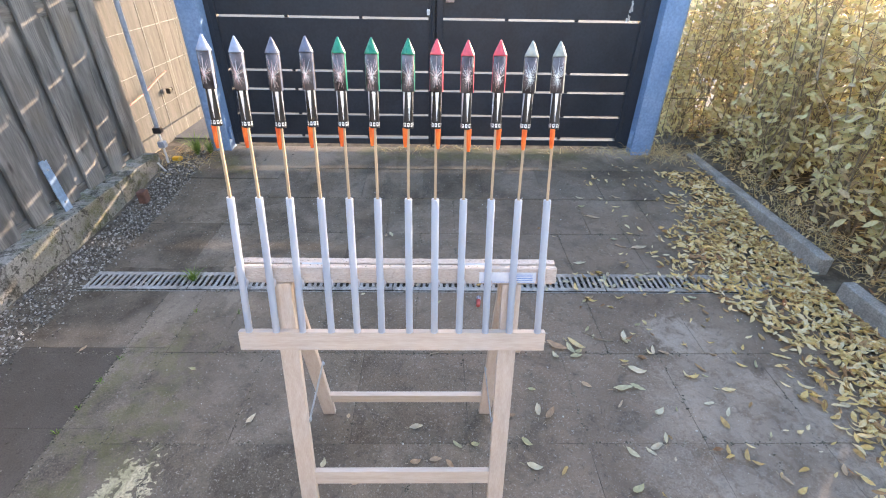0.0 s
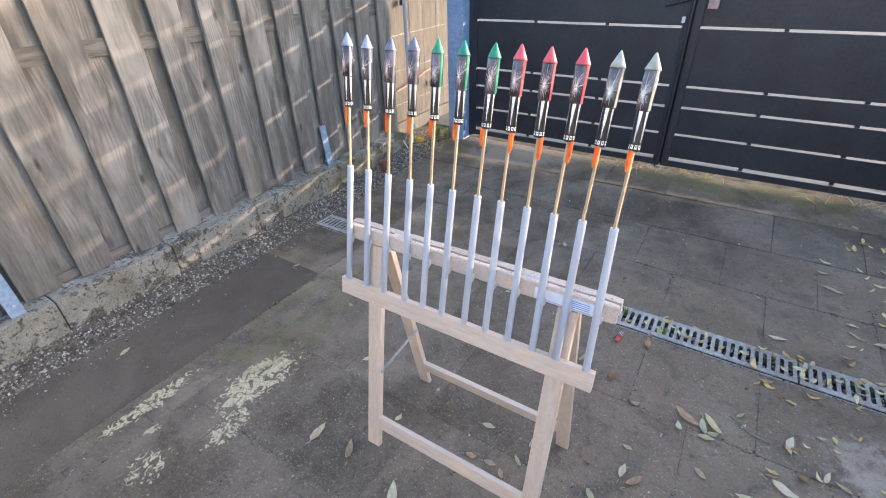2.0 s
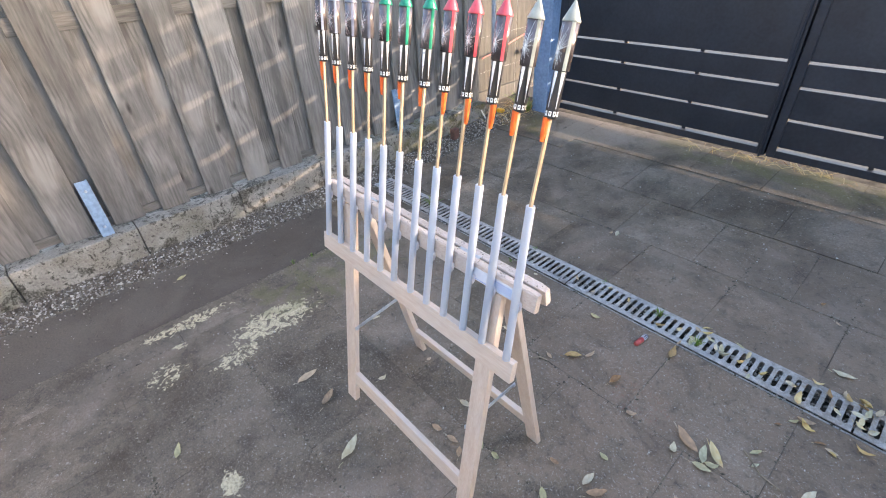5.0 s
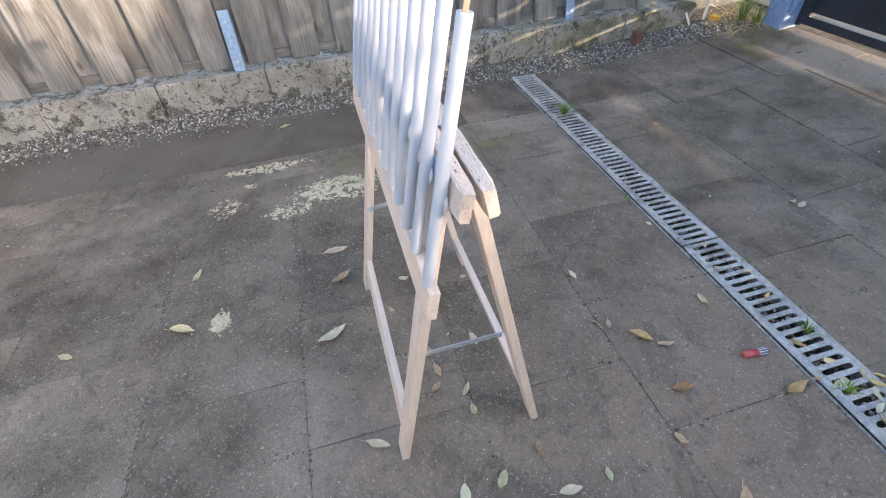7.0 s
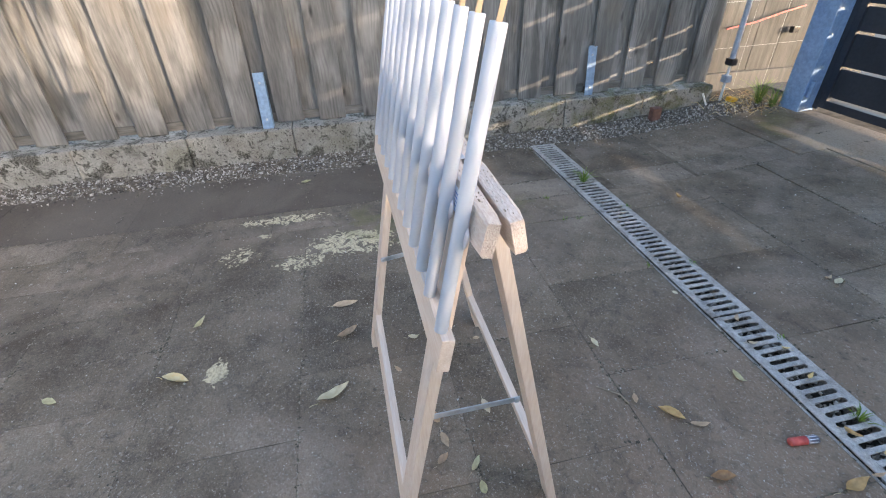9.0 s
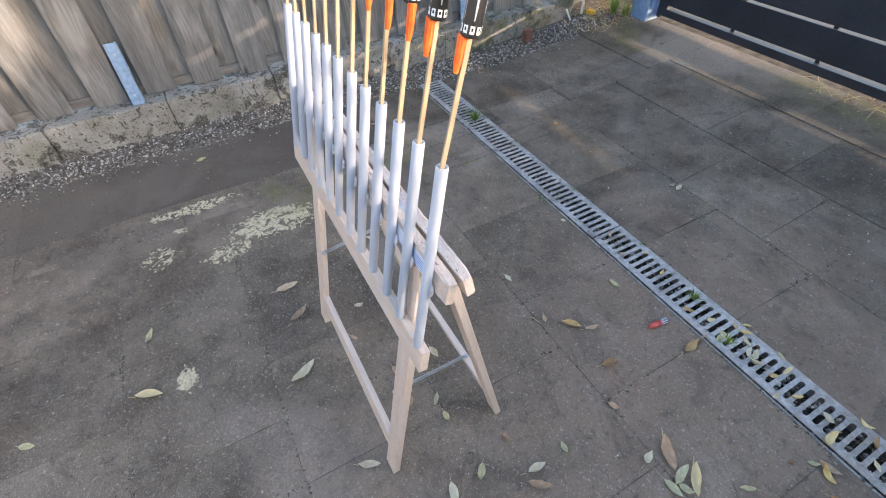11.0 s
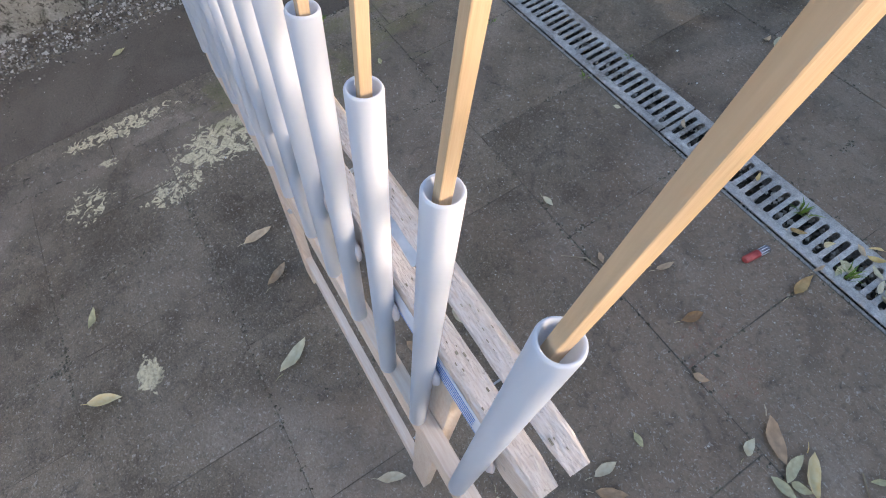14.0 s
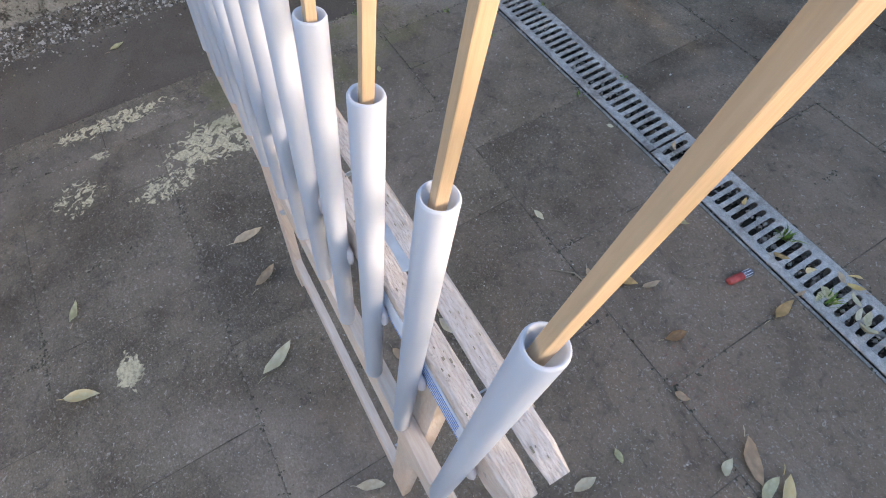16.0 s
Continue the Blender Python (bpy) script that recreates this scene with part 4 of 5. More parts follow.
def burst(bm, seed, r, centre, zc, n=17, reach=0.03):
    """Fine printed rays from one point, wrapped on the body."""
    q = random.Random(seed)
    for k in range(n):
        a = math.tau * k / n + q.uniform(-0.15, 0.15)
        ln = reach * q.uniform(0.45, 1.0) * (1.25 if math.sin(a) > 0.2 else 0.6)
        pts = []
        for s in (0.06, 0.35, 0.7, 1.0):
            u, w = ln * s * math.cos(a) * 0.62, ln * s * math.sin(a) - 0.004 * s * s
            pts.append((centre + math.degrees(u / r), min(max(zc + w, Z_BODY + 0.002), Z_CAP - 0.002)))
        wd = 0.0007
        rows = []
        for j, (ang, z) in enumerate(pts):
            h = wd * (1.0 - 0.7 * j / 3)
            da, dz = math.degrees(h * -math.sin(a) / r), h * math.cos(a)
            pair = []
            for sg in (-0.5, 0.5):
                t = radians(ang + sg * da)
                pair.append(bm.verts.new((r * math.sin(t), -r * math.cos(t), z + sg * dz)))
            rows.append(pair)
        for p, s in zip(rows, rows[1:]):
            bm.faces.new((p[0], p[1], s[1], s[0]))
    return bm


def rocket(i):
    cap = cap_mats[WORDS[i]]
    q = random.Random(40 + i)
    r = thing("firework_rocket", f"firework rocket with {WORDS[i]} nose cone on a wooden stick", "rocket", "rockets in the launch tubes")
    turn = q.uniform(-7, 7) + (0, 0, 0, 0, 6, 6, 0, 0, 0, 0, -8, -14)[i]
    r.matrix_basis = rocket_axis(i) @ pose(0, 0, q.uniform(-0.002, 0.002)) @ pose(0, 0, 0, 0, 0, turn)
    part("nose_cone", lathe([(0, Z_CAP), (RB + 0.0005, Z_CAP), (RB + 0.0006, Z_CAP + 0.002), (0.0022, Z_TIP - 0.002), (0.001, Z_TIP - 0.0003), (0, Z_TIP)], 24), cap, r, WORDS[i] + " plastic nose cone", True)
    body = part("body", lathe([(0, Z_BODY), (RB, Z_BODY), (RB, Z_CAP + 0.0005), (0, Z_CAP + 0.0005)], 28), FOIL, r, "dark foil body with a printed starburst")
    for pol in body.data.polygons:
        pol.use_smooth = abs(pol.normal.z) < 0.5
    side = bmesh.new()
    for a0, a1 in ((58, 84), (-86, -70)):
        wrap(side, a0, a1, Z_BODY + 0.0005, Z_CAP, RB + 0.0003)
    part("edge_stripe", side, cap, body, WORDS[i] + " edge stripe")
    part("starburst_print", burst(bmesh.new(), i, RB + 0.0004, q.uniform(-8, 8), Z_BODY + 0.027, 24, 0.037), CREAM if i > 9 else PINK, body, "printed pale starburst")
    part("spark_print", burst(bmesh.new(), i + 30, RB + 0.0005, q.uniform(-6, 6), Z_BODY + 0.027, 12, 0.03), CREAM, body, "fine pale sparks")
    motor = part("motor", lathe([(0, Z_MOTOR), (RM, Z_MOTOR), (RM + 0.0004, Z_MOTOR + 0.001), (RM, Z_BODY), (0, Z_BODY)], 24), BLACK, r, "black cardboard motor tube")
    spikes = bmesh.new()
    for k in range(5):
        wrap(spikes, 72 * k + 10 - 20, 72 * k + 10 + 20, Z_MOTOR + 0.016, Z_BODY - 0.001, RM + 0.0003, 1.0, 0.12, 2)
    part("spike_print", spikes, SILVER, motor, "tapering silver spikes")
    marks = bmesh.new()
    for k in range(9):
        wrap(marks, 40 * k - 13, 40 * k + 13, Z_MOTOR + 0.004, Z_MOTOR + 0.0115, RM + 0.0006, 1, 1, 2)
    part("square_print", marks, CREAM, motor, "ring of small white squares")
    dots = bmesh.new()
    for k in range(9):
        wrap(dots, 40 * k - 5, 40 * k + 5, Z_MOTOR + 0.0067, Z_MOTOR + 0.0098, RM + 0.0009, 1, 1, 2)
    part("square_dot", dots, BLACK, motor)
    hs = 0.0027
    part("stick", box(-hs, hs, -hs, hs, 0.275, Z_MOTOR + 0.004, 0.0006), STICK, r, "square wooden guide stick")
    ox = -0.0062 if i < 7 else (0.0066 if i in (8, 9) else (0.004 if i == 7 else -0.001))
    oy = -0.0015 if i < 10 else -0.0066
    sl = bmesh.new()
    ln = q.uniform(0.036, 0.046)
    for k in range(2):
        z0, z1 = (Z_MOTOR - ln, Z_MOTOR + 0.001)
        if k == 0:
            lathe([(0, z0), (0.003, z0 + 0.0005), (0.0046, z0 + 0.012), (0.0056, z1), (0, z1)], 10, sl, Matrix.Translation((ox, oy, 0)))
    part("fuse_cover", sl, ORANGE, r, "bright orange fuse cover")
    return r


for i in range(12):
    rocket(i)

# ---- leaves on the ground ----
def leaf_shape(bm, m, length, width, curl, fold, steps=5):
    """A pointed leaf along x with a folded midrib and a curled tip."""
    left, mid, right = [], [], []
    for k in range(steps + 1):
        t = k / steps
        w = width * 0.5 * math.sin(math.pi * t ** 0.85) ** 0.8 if 0 < k < steps else 0.0
        x = length * (t - 0.5)
        z = curl * (2 * t - 1) ** 2 * length
        mid.append(bm.verts.new(m @ Vector((x, 0, z))))
        if 0 < k < steps:
            left.append(bm.verts.new(m @ Vector((x, w, z + fold * w))))
            right.append(bm.verts.new(m @ Vector((x, -w, z + fold * w))))
    for side, flip in ((left, False), (right, True)):
        for k in range(steps):
            a, b = mid[k], mid[k + 1]
            if k == 0:
                q = (a, b, side[0])
            elif k == steps - 1:
                q = (a, b, side[-1])
            else:
                q = (a, b, side[k], side[k - 1])
            bm.faces.new(q[::-1] if flip else q)
    return bm


def leaf_data(seed, mat):
    q = random.Random(seed)
    bm = leaf_shape(bmesh.new(), Matrix(), 0.056 * q.uniform(0.85, 1.15), 0.0205 * q.uniform(0.7, 1.2), q.uniform(0.05, 0.4), q.uniform(0.15, 1.3), 6)
    bm.verts.ensure_lookup_table()
    for v in bm.verts:
        v.co += 0.0036 * noise.noise_vector(v.co * 55 + Vector((seed, 0, 0)))
    lift = min(v.co.z for v in bm.verts)
    for v in bm.verts:
        v.co.z -= lift
    stalk = rod([(-0.03, 0, 0.001 - lift * 0), (-0.038, 0.002, 0.003), (-0.045, 0.002, 0.003)], [0.0008, 0.0006, 0.0004], 4)
    tmp = bpy.data.meshes.new("t")
    stalk.to_mesh(tmp)
    stalk.free()
    bm.from_mesh(tmp)
    bpy.data.meshes.remove(tmp)
    me = bpy.data.meshes.new("fallen_leaf")
    bm.to_mesh(me)
    bm.free()
    me.materials.append(mat)
    for p in me.polygons:
        p.use_smooth = True
    return me


PALE = [leaf_data(s, PALE_LEAF) for s in range(7)]
DRY = [leaf_data(s + 20, DRY_LEAF) for s in range(6)]
# where the single leaves lie: x, y, turn, length
LEAVES_WEST = [
    (-1.462, -0.467, 106, 0.063), (-0.473, -0.325, 95, 0.079), (-0.329, -0.322, 119, 0.073), (-0.491, -0.774, 158, 0.058), (-0.154, -0.195, 35, 0.033), (-0.11, -0.372, 118, 0.092),
    (0.024, -0.127, 16, 0.046), (0.095, 0.675, 7, 0.055), (-0.195, 1.272, 95, 0.037), (-0.261, -0.793, 68, 0.079), (-0.113, 0.371, 6, 0.044), (0.09, 0.374, -24, 0.036),
    (-0.267, -0.133, 85, 0.042), (-0.216, 0.045, 92, 0.026), (0.088, -0.12, 11, 0.049), (-0.269, -1.102, 62, 0.047), (-0.257, 0.736, 27, 0.02),
    (-0.846, 1.171, 13, 0.031), (0.023, 0.002, 5, 0.058), (-0.551, 0.033, 68, 0.048), (-0.167, 1.28, -72, 0.066), (-1.337, 0.371, 68, 0.035), (-0.849, 0.262, -16, 0.032),
]
LEAVES_MIDDLE = [
    (0.318, 0.443, 76, 0.055), (0.425, 0.359, 31, 0.042), (0.574, 0.336, 111, 0.051), (0.591, 0.389, -30, 0.091), (0.645, 0.377, 107, 0.066), (0.398, 0.698, 97, 0.08),
    (0.354, 0.044, 11, 0.033), (0.448, 0.165, -7, 0.031), (0.192, 0.485, 78, 0.058), (0.153, 0.433, 45, 0.065), (0.133, -0.135, 128, 0.044), (0.235, -0.302, 65, 0.059),
    (0.16, -0.065, 140, 0.045), (0.22, -0.065, 2, 0.038), (0.454, 0.072, 86, 0.064), (0.494, 0.051, 53, 0.065), (0.659, 0.335, 7, 0.062), (0.676, 0.361, 28, 0.047),
    (0.393, -0.059, -39, 0.053), (0.661, 0.188, -38, 0.042), (0.403, -0.145, -13, 0.065), (0.497, -0.159, 51, 0.041), (0.672, 0.393, -46, 0.086),
]
LEAVES_EAST = [
    (0.79, 0.69, 46, 0.036), (0.849, 1.004, 8, 0.068), (0.772, 1.278, -30, 0.032), (0.697, 1.359, 48, 0.027), (0.891, 0.447, 73, 0.065), (0.925, 0.323, -23, 0.036),
    (0.988, 0.37, 73, 0.056), (0.815, 0.705, 21, 0.056), (1.115, 1.25, -2, 0.053), (1.226, 1.168, 12, 0.096), (1.276, 1.731, -26, 0.061), (1.018, 1.618, 8, 0.049),
    (1.031, 1.719, -15, 0.058), (0.978, 0.519, 15, 0.031), (1.278, 0.695, -71, 0.056), (0.878, 0.258, -15, 0.091), (0.852, 0.176, -29, 0.055), (0.887, 0.061, 37, 0.064),
    (0.708, -0.22, 30, 0.061), (0.794, 0.169, 9, 0.081), (1.583, 0.092, 11, 0.07), (1.137, 0.232, -34, 0.03), (1.05, -0.113, 19, 0.037), (1.127, 1.179, -36, 0.08),
    (1.058, 1.498, -24, 0.085), (0.881, -0.04, -55, 0.021),
]
for k, (x, y, spin, length) in enumerate(LEAVES_WEST + LEAVES_MIDDLE + LEAVES_EAST):
    brown = rng.random() < 0.25
    ob = new("fallen_leaf", rng.choice(DRY if brown else PALE))
    size = length / 0.06
    ob.matrix_basis = pose(x, y, rise(y) + 0.0015, rng.uniform(-7, 7), rng.uniform(-5, 5), spin) @ Matrix.Diagonal((size, 0.35 + 0.6 * size, 0.4 + 0.5 * size, 1))
    tagged(ob, f"single curled {'dry ochre' if brown else 'yellow-green autumn'} leaf lying on the paving", "leaf", "fallen leaves")
for _ in range(60):
    x, y, size = rng.uniform(0.72, 1.4), rng.uniform(-0.35, 0.74), rng.uniform(0.35, 0.85)
    brown = rng.random() < 0.55
    ob = new("fallen_leaf", rng.choice(DRY if brown else PALE))
    ob.matrix_basis = pose(x, y, rise(y) + 0.0015, rng.uniform(-7, 7), rng.uniform(-5, 5), rng.uniform(0, 360)) @ Matrix.Diagonal((size, size * rng.uniform(0.6, 1.1), size, 1))
    tagged(ob, f"small {'dry brown' if brown else 'pale'} leaf lying on the dusty paving", "leaf", "fallen leaves")
# looser leaves towards the shrubs
loose = bmesh.new()
for _ in range(420):
    y = rng.uniform(-1.0, 2.2)
    x = 2.0 - abs(rng.gauss(0, 0.55))
    if x < 1.08:
        continue
    z = rng.uniform(0.4, 1.0)
    leaf_shape(loose, pose(x, y, rise(y) + 0.004, rng.uniform(-14, 14), rng.uniform(-10, 10), rng.uniform(0, 360)), 0.058 * z, 0.02 * z * rng.uniform(0.6, 1.2), rng.uniform(0.0, 0.3), rng.uniform(0, 0.8), 4)
tagged(mesh_object("loose_leaves", loose, DRY_LEAF), "loose dry ochre leaves scattered beside the drift", "leaves", kind="stuff")


def leaf_drift():
    bm = bmesh.new()
    n = 0
    while n < 4600:
        y = rng.uniform(-1.1, 2.1)
        edge = 1.42 + 0.4 * max(0, y - 1.35) - 0.12 * math.exp(-((y - 1.1) / 0.35) ** 2) + 0.05 * math.sin(5 * y)
        x = rng.uniform(1.1, 2.05 if y > 0.92 else 2.01)
        if rng.random() > (x - edge) / 0.42 + 0.12 * math.sin(x * 17 + y * 11):
            continue
        n += 1
        s = rng.uniform(0.6, 1.0)
        m = pose(x, y, rise(y) + rng.uniform(0.002, 0.02), rng.uniform(-35, 35), rng.uniform(-25, 25), rng.uniform(0, 360))
        leaf_shape(bm, m, 0.058 * s, 0.021 * s * rng.uniform(0.7, 1.2), rng.uniform(0.0, 0.3), rng.uniform(0, 0.9), 4)
    return bm


tagged(mesh_object("leaf_drift", leaf_drift(), DRY_LEAF), "thick drift of yellow and ochre leaves against the kerb", "leaves", kind="stuff")


# ---- shrubs ----
def shrub(x, y, h, spread, n_stems, n_leaves, seed):
    q = random.Random(seed)
    s = thing("shrub", "yellowing broad-leaved shrub with many thin grey stems", "shrub", "shrubs behind the edging kerb", at=(x, y, 0.0))
    wood, tips = bmesh.new(), []
    for _ in range(n_stems):
        a = q.uniform(0, math.tau)
        d = Vector((math.cos(a), math.sin(a), 0)) * spread
        hh = h * q.uniform(0.6, 1.0)
        base = Vector((q.uniform(-0.12, 0.12), q.uniform(-0.12, 0.12), -0.01))
        pts = [base]
        for t in (0.25, 0.5, 0.75, 1.0):
            pts.append(base + d * (t ** 1.3) * q.uniform(0.5, 1.0) + Vector((q.uniform(-0.08, 0.08), q.uniform(-0.08, 0.08), hh * t)))
        rod(pts, [0.0055, 0.0048, 0.004, 0.003, 0.0016], 5, wood)
        tips += [pts[0].lerp(pts[1], 0.7), pts[1], pts[1].lerp(pts[2], 0.5), pts[2], pts[2].lerp(pts[3], 0.5), pts[3], pts[4]]
        for k in (0, 1, 2, 3, 3):
            p = pts[k].lerp(pts[k + 1], q.random())
            e = p + Vector((q.uniform(-0.22, 0.22), q.uniform(-0.22, 0.22), q.uniform(0.02, 0.22)))
            rod([p, p.lerp(e, 0.5) + Vector((0, 0, 0.02)), e], [0.003, 0.0022, 0.0014], 4, wood)
            tips += [e, p.lerp(e, 0.6)]
    part("branchwork", wood, TWIG, s, "thin grey-brown stems")
    fol = bmesh.new()
    for _ in range(n_leaves):
        c = q.choice(tips)
        p = c + Vector((q.gauss(0, 0.05), q.gauss(0, 0.05), q.gauss(0, 0.05)))
        if p.z < 0.06 or (p.x + x < 2.16 and p.y + y < 2.62):
            continue
        z = q.uniform(0.7, 1.15)
        leaf_shape(fol, pose(p.x, p.y, p.z, q.uniform(-55, 55), q.uniform(-50, 50), q.uniform(0, 360)), 0.072 * z, 0.03 * z, q.uniform(-0.1, 0.12), q.uniform(0, 0.4), 3)
    part("foliage", fol, BUSH_LEAF, s, "yellow, olive and brown leaves")
    return s


k = 0
for y in (-1.7, -1.25, -0.8, -0.35, 0.1, 0.55, 1.0, 1.45, 1.9, 2.35, 2.8):
    for x in (2.48, 2.9, 3.35):
        k += 1
        shrub(x + rng.uniform(-0.06, 0.06), y + rng.uniform(-0.1, 0.1), rng.uniform(1.45, 1.65) - (0.2 if y > 2.4 else 0), 0.33, 19, 1200, 100 + k)
for x, y in ((2.1, 2.85), (2.35, 3.25), (2.8, 3.3), (3.3, 3.3)):
    k += 1
    shrub(x, y, 1.4, 0.3, 19, 1250, 100 + k)


def litter():
    bm = bmesh.new()
    for _ in range(1100):
        x, y = rng.uniform(2.2, 3.3), rng.uniform(-1.6, 3.0)
        s = rng.uniform(0.6, 1.1)
        leaf_shape(bm, pose(x, y, rise(y) + rng.uniform(0.0, 0.03), rng.uniform(-30, 30), rng.uniform(-30, 30), rng.uniform(0, 360)), 0.055 * s, 0.02 * s, 0.1, 0.4, 3)
    for _ in range(500):
        x, y = rng.uniform(2.2, 3.0), rng.uniform(-1.2, 3.0)
        a, ln = rng.uniform(0, math.tau), rng.uniform(0.08, 0.3)
        p = Vector((x, y, rise(y) + rng.uniform(0, 0.03)))
        rod([p, p + Vector((ln * math.cos(a), ln * math.sin(a), rng.uniform(0, 0.05)))], 0.0012, 3, bm)
    return bm


tagged(mesh_object("leaf_litter", litter(), DRY_LEAF), "dry leaf litter and thin twigs under the shrubs", "leaf litter", kind="stuff")


# ---- weeds ----
def tuft(x, y, n, h, label):
    bm = bmesh.new()
    for _ in range(n):
        a = rng.uniform(0, math.tau)
        ln, out = h * rng.uniform(0.5, 1), h * rng.uniform(0.2, 0.9)
        d = Vector((math.cos(a), math.sin(a), 0))
        w = Vector((-d.y, d.x, 0)) * rng.uniform(0.0012, 0.0022)
        b = d * rng.uniform(0, 0.012)
        pts = [b, b + d * out * 0.35 + Vector((0, 0, ln * 0.6)), b + d * out + Vector((0, 0, ln * 0.85))]
        v = [bm.verts.new(p) for p in (pts[0] - w, pts[0] + w, pts[1] + w, pts[1] - w, pts[2])]
        bm.faces.new(v[:4])
        bm.faces.new((v[3], v[2], v[4]))
    ob = mesh_object("weed_tuft", bm, GRASS)
    ob.location = (x, y, rise(y) - 0.002)
    tagged(ob, label, "weed", "weeds in the paving")


tuft(-1.1, 0.84, 46, 0.085, "fresh green grass tuft growing from the drain")
tuft(0.27, 0.86, 20, 0.045, "small green weed beside the drain grating")
tuft(0.44, 0.80, 14, 0.04, "small green weed in the drain grating")
tuft(-1.7, 2.33, 80, 0.2, "long grass beside the blue gate post")
tuft(-1.62, 2.36, 50, 0.15, "long grass beside the blue gate post")
for x, y in ((-1.17, 0.32), (-1.17, 0.2), (-1.17, 0.08), (-1.17, -0.02), (-0.99, 0.6), (-0.78, 0.66), (-0.79, 0.6), (-0.82, 0.9), (-0.4, 0.74), (-0.38, 0.9), (0.0, 0.9)):
    tuft(x + rng.uniform(-0.01, 0.01), y, 10, 0.02, "tiny green weed in a paving joint")

moss = bmesh.new()
for _ in range(420):
    if rng.random() < 0.5:
        x, y = -1.172 + rng.gauss(0, 0.006), rng.uniform(-0.7, 0.7)
    else:
        x, y = rng.choice((-0.8, -0.4, 0.0, 0.4)) + rng.gauss(0, 0.004), rng.uniform(0.36, 0.74)
        if rng.random() < 0.6:
            x, y = rng.uniform(-0.8, 0.9), rng.choice((-0.86, -0.46, -0.06, 0.35)) + rng.gauss(0, 0.004)
    s = rng.uniform(0.002, 0.005)
    m = pose(x, y, -0.0015, 0, 0, rng.uniform(0, 360)) @ Matrix.Diagonal((s * 1.6, s, s, 1))
    v = [moss.verts.new(m @ Vector(p)) for p in ((1, 0, 0), (-1, 0, 0), (0, 1, 0), (0, -1, 0), (0, 0, 1))]
    for a, b in ((0, 2), (2, 1), (1, 3), (3, 0)):
        moss.faces.new((v[a], v[b], v[4]))
tagged(mesh_object("joint_moss", moss, CRUMB), "dark moss and dirt filling the paving joints", "moss", kind="stuff")

def joint_crumbs():
    """Crumbs of dirt, moss and pale grit along the joints, in uneven runs."""
    bm = bmesh.new()
    q = random.Random(88)
    lines = [(y, None) for y in (-1.66, -1.26, -0.86, -0.46, -0.06, 0.352, 0.754, 0.912, 1.31, 1.71, 2.11)]
    lines += [(None, x) for x in (-1.174, -1.0, 1.93)]
    lines += [(None, -1.0 + 0.2 * k) for k in range(1, 15)]
    for ly, lx in lines:
        for _ in range(34):
            c = q.uniform(-1.6, 2.0) if lx is None else q.uniform(-1.7, 2.4)
            run = abs(q.gauss(0, 0.07))
            for _ in range(q.randint(4, 20)):
                u = c + q.gauss(0, run)
                x, y = (u, ly + q.gauss(0, 0.0055)) if lx is None else (lx + q.gauss(0, 0.0055), u)
                if lx is not None and lx not in (-1.174, -1.0, 1.93):
                    row = math.floor((y + 2.86) / 0.4 + (0.0 if y < 0.1 else -0.02))
                    if (row + round((lx + 1.0) / 0.2)) % 2 == 0:
                        continue
                if not -1.58 < x < 2.05 or 0.76 < y < 0.906:
                    continue
                s = q.uniform(0.0012, 0.0042)
                m = pose(x, y, rise(y) - 0.0006, 0, 0, q.uniform(0, 360)) @ Matrix.Diagonal((s * q.uniform(0.9, 2.2), s, s * 0.7, 1))
                v = [bm.verts.new(m @ Vector(p)) for p in ((1, 0, 0), (-1, 0, 0), (0, 1, 0), (0, -1, 0), (0, 0, 1))]
                for a, b in ((0, 2), (2, 1), (1, 3), (3, 0)):
                    bm.faces.new((v[a], v[b], v[4]))
    return bm


tagged(mesh_object("joint_crumbs", joint_crumbs(), CRUMB), "crumbs of dirt and moss along the paving joints", "dirt", kind="stuff")

# ---- spent cracker ----
cr = thing("spent_cracker", "small spent red firecracker lying on the paving", "firecracker", at=(0.288, 0.678, 0.0085))
cr.rotation_euler = (0, 0, radians(83))
lie = pose(0, 0, 0, 0, 90, 0)
part("case", lathe([(0, -0.033), (0.007, -0.034), (0.0095, -0.031), (0.0098, 0.006), (0, 0.006)], 16, m=lie), RED, cr)
part("printed_end", lathe([(0, 0.006), (0.0099, 0.006), (0.0097, 0.03), (0.0088, 0.034), (0.006, 0.033), (0.005, 0.026), (0, 0.026)], 16, m=lie), INK_DARK, cr, "dark printed end of the case")
for ang in (-50, -10, 30, 70):
    t0 = radians(ang)
    bar = box(0.008, 0.029, -0.0008, 0.0008, 0.0097, 0.0103)
    bar.transform(Matrix.Rotation(t0, 4, "X"))
    part("print_line", bar, LABEL, cr)
tagged(mesh_object("twig", rod([(0.03, 0.30, 0.004), (0.07, 0.345, 0.006), (0.1, 0.352, 0.005)], 0.002, 5), TWIG), "short dry twig lying on the paving", "twig")
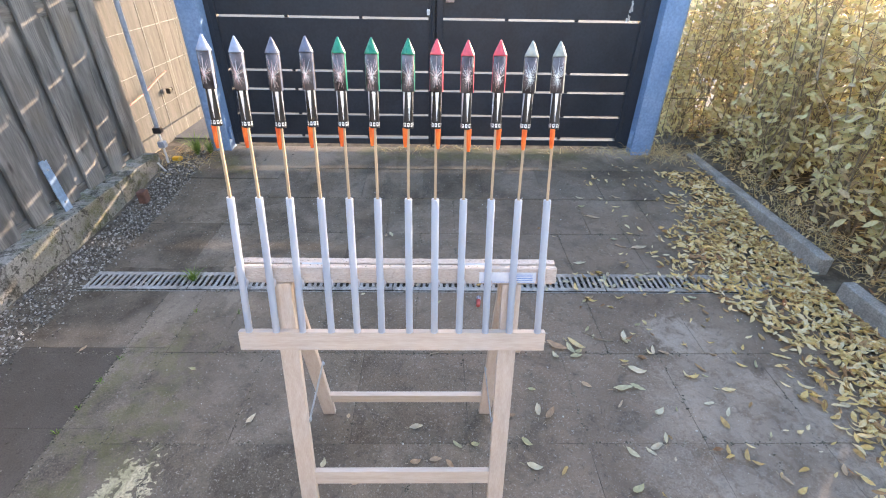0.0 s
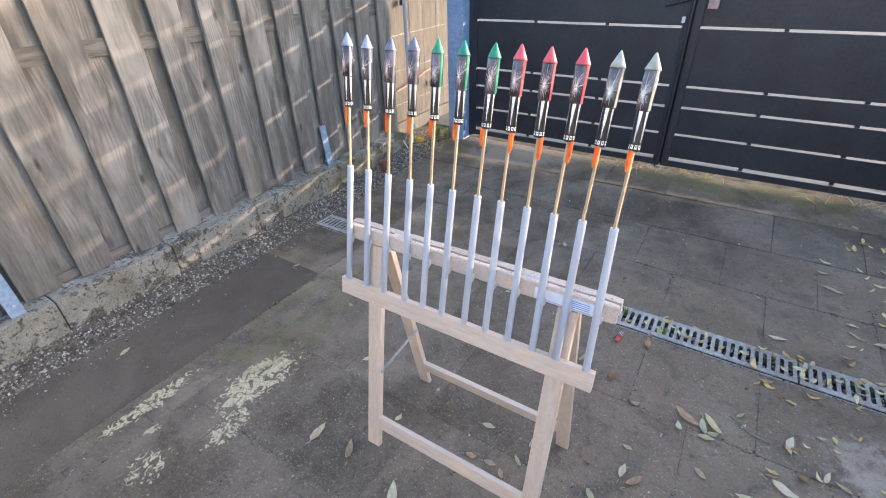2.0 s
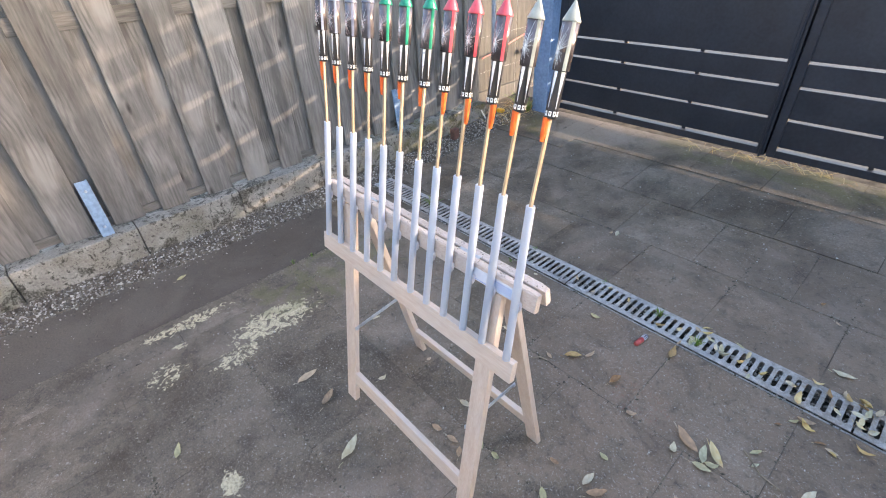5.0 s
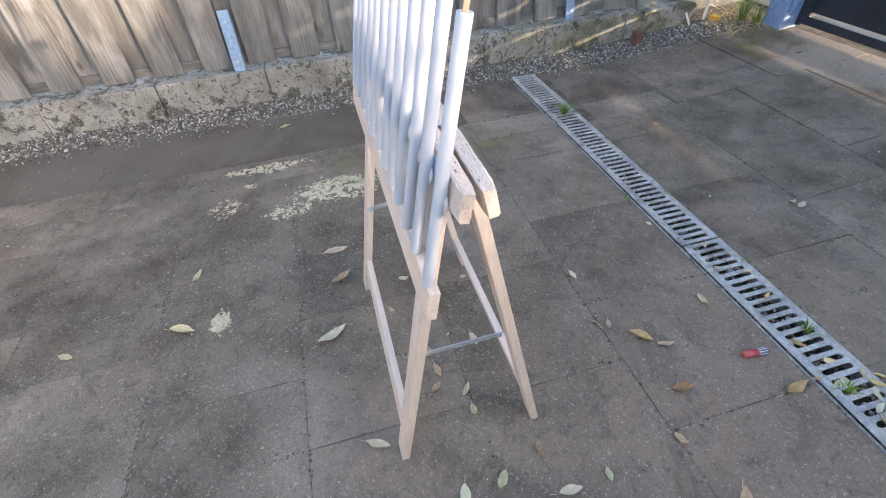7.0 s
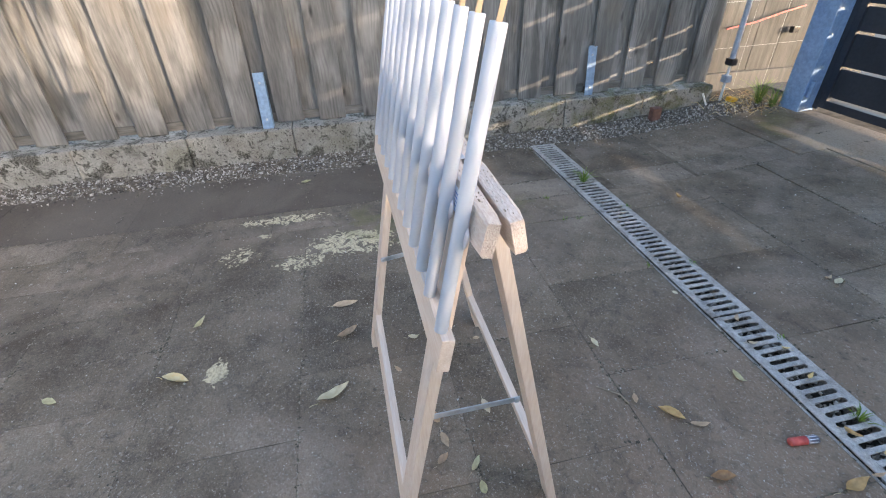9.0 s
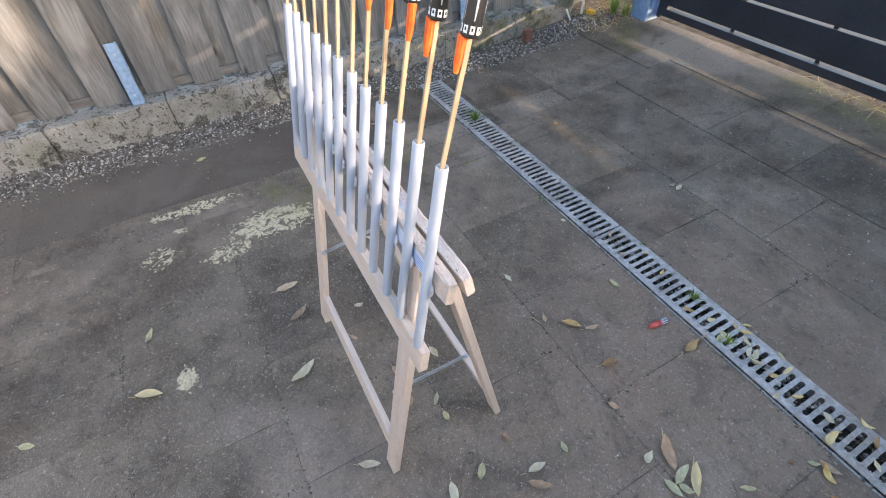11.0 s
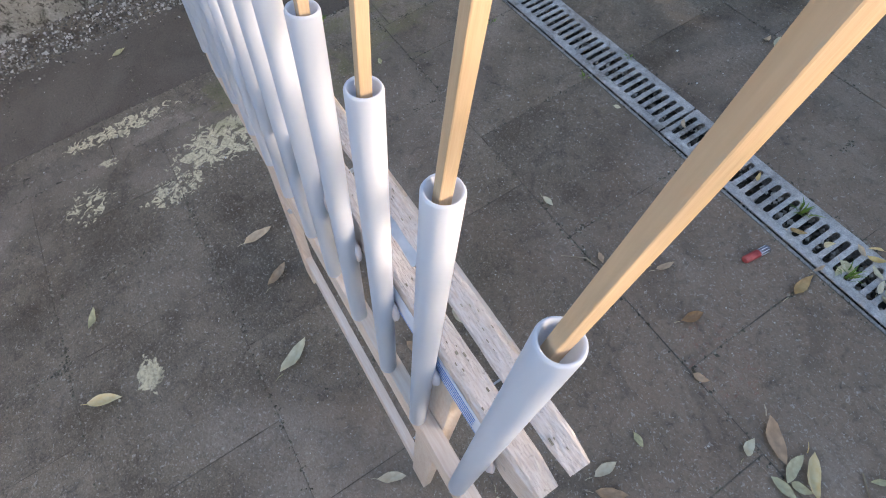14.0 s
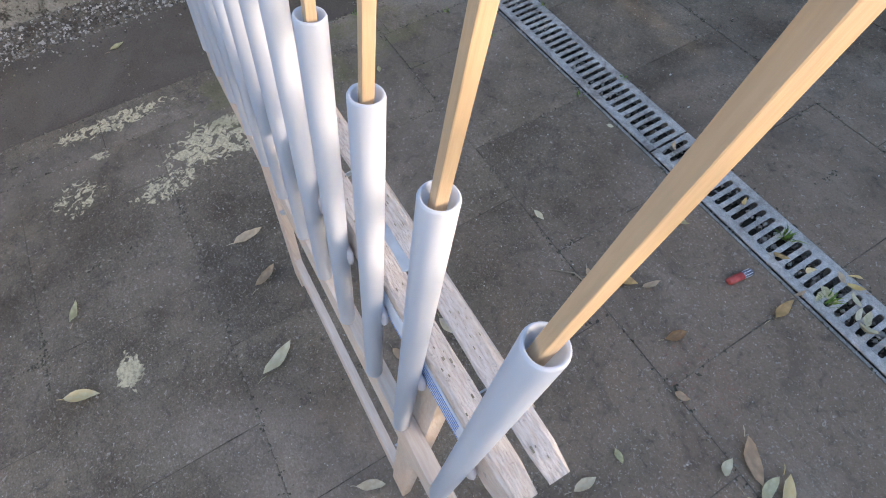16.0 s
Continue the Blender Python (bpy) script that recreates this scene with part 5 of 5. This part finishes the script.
tagged(mesh_object("twig", rod([(0.72, 0.48, 0.004), (0.78, 0.43, 0.006), (0.84, 0.42, 0.004)], 0.002, 5), TWIG), "short dry twig lying on the paving", "twig")


# ---- dry grass by the gate ----
def dry_grass():
    bm = bmesh.new()
    spots = [(1.45, 2.44, 0.22, 0.03, 90), (1.85, 2.4, 0.16, 0.1, 260), (-1.72, 2.3, 0.1, 0.14, 120), (2.3, 1.6, 0.1, 0.9, 700), (2.3, 0.2, 0.1, 0.9, 500), (0.1, 2.47, 0.3, 0.03, 60)]
    for cx, cy, wx, wy, n in spots:
        for _ in range(n):
            x, y = rng.gauss(cx, wx), rng.gauss(cy, wy)
            if cx > 2 and x < 2.2:
                continue
            a, ln = rng.uniform(0, math.tau), rng.uniform(0.03, 0.13)
            p = Vector((x, y, rise(y) + 0.003))
            e = p + Vector((ln * math.cos(a), ln * math.sin(a), rng.uniform(0.0, 0.1 if cx > 1.8 else 0.03)))
            if cx > 2 and e.x < 2.19:
                continue
            rod([p, p.lerp(e, 0.5) + Vector((0, 0, 0.02)), e], [0.0013, 0.0011, 0.0006], 3, bm)
    return bm


tagged(mesh_object("dry_grass", dry_grass(), DRY_LEAF), "tangled straw-coloured dry grass and twigs by the gate", "dry grass", kind="stuff")
caught = random.Random(21)
CAUGHT = [(-0.1, 0.83), (0.0, 0.8), (0.04, 0.87), (0.14, 0.85), (0.3, 0.8), (0.36, 0.83)]
for cx, n in ((0.43, 9), (0.58, 5), (0.72, 4), (0.92, 14), (1.1, 6), (1.3, 12), (1.55, 14)):
    CAUGHT += [(caught.gauss(cx, 0.05), caught.uniform(0.765, 0.91)) for _ in range(n)]
for x, y in CAUGHT:
    ob = new("fallen_leaf", rng.choice(DRY if rng.random() < 0.5 else PALE))
    z = rng.uniform(0.5, 0.85)
    ob.matrix_basis = pose(x, y, 0.006, rng.uniform(-25, 25), rng.uniform(-15, 15), rng.uniform(0, 360)) @ Matrix.Diagonal((z, z, z, 1))
    tagged(ob, "small dry leaf caught on the drain grating", "leaf", "leaves on the drain")
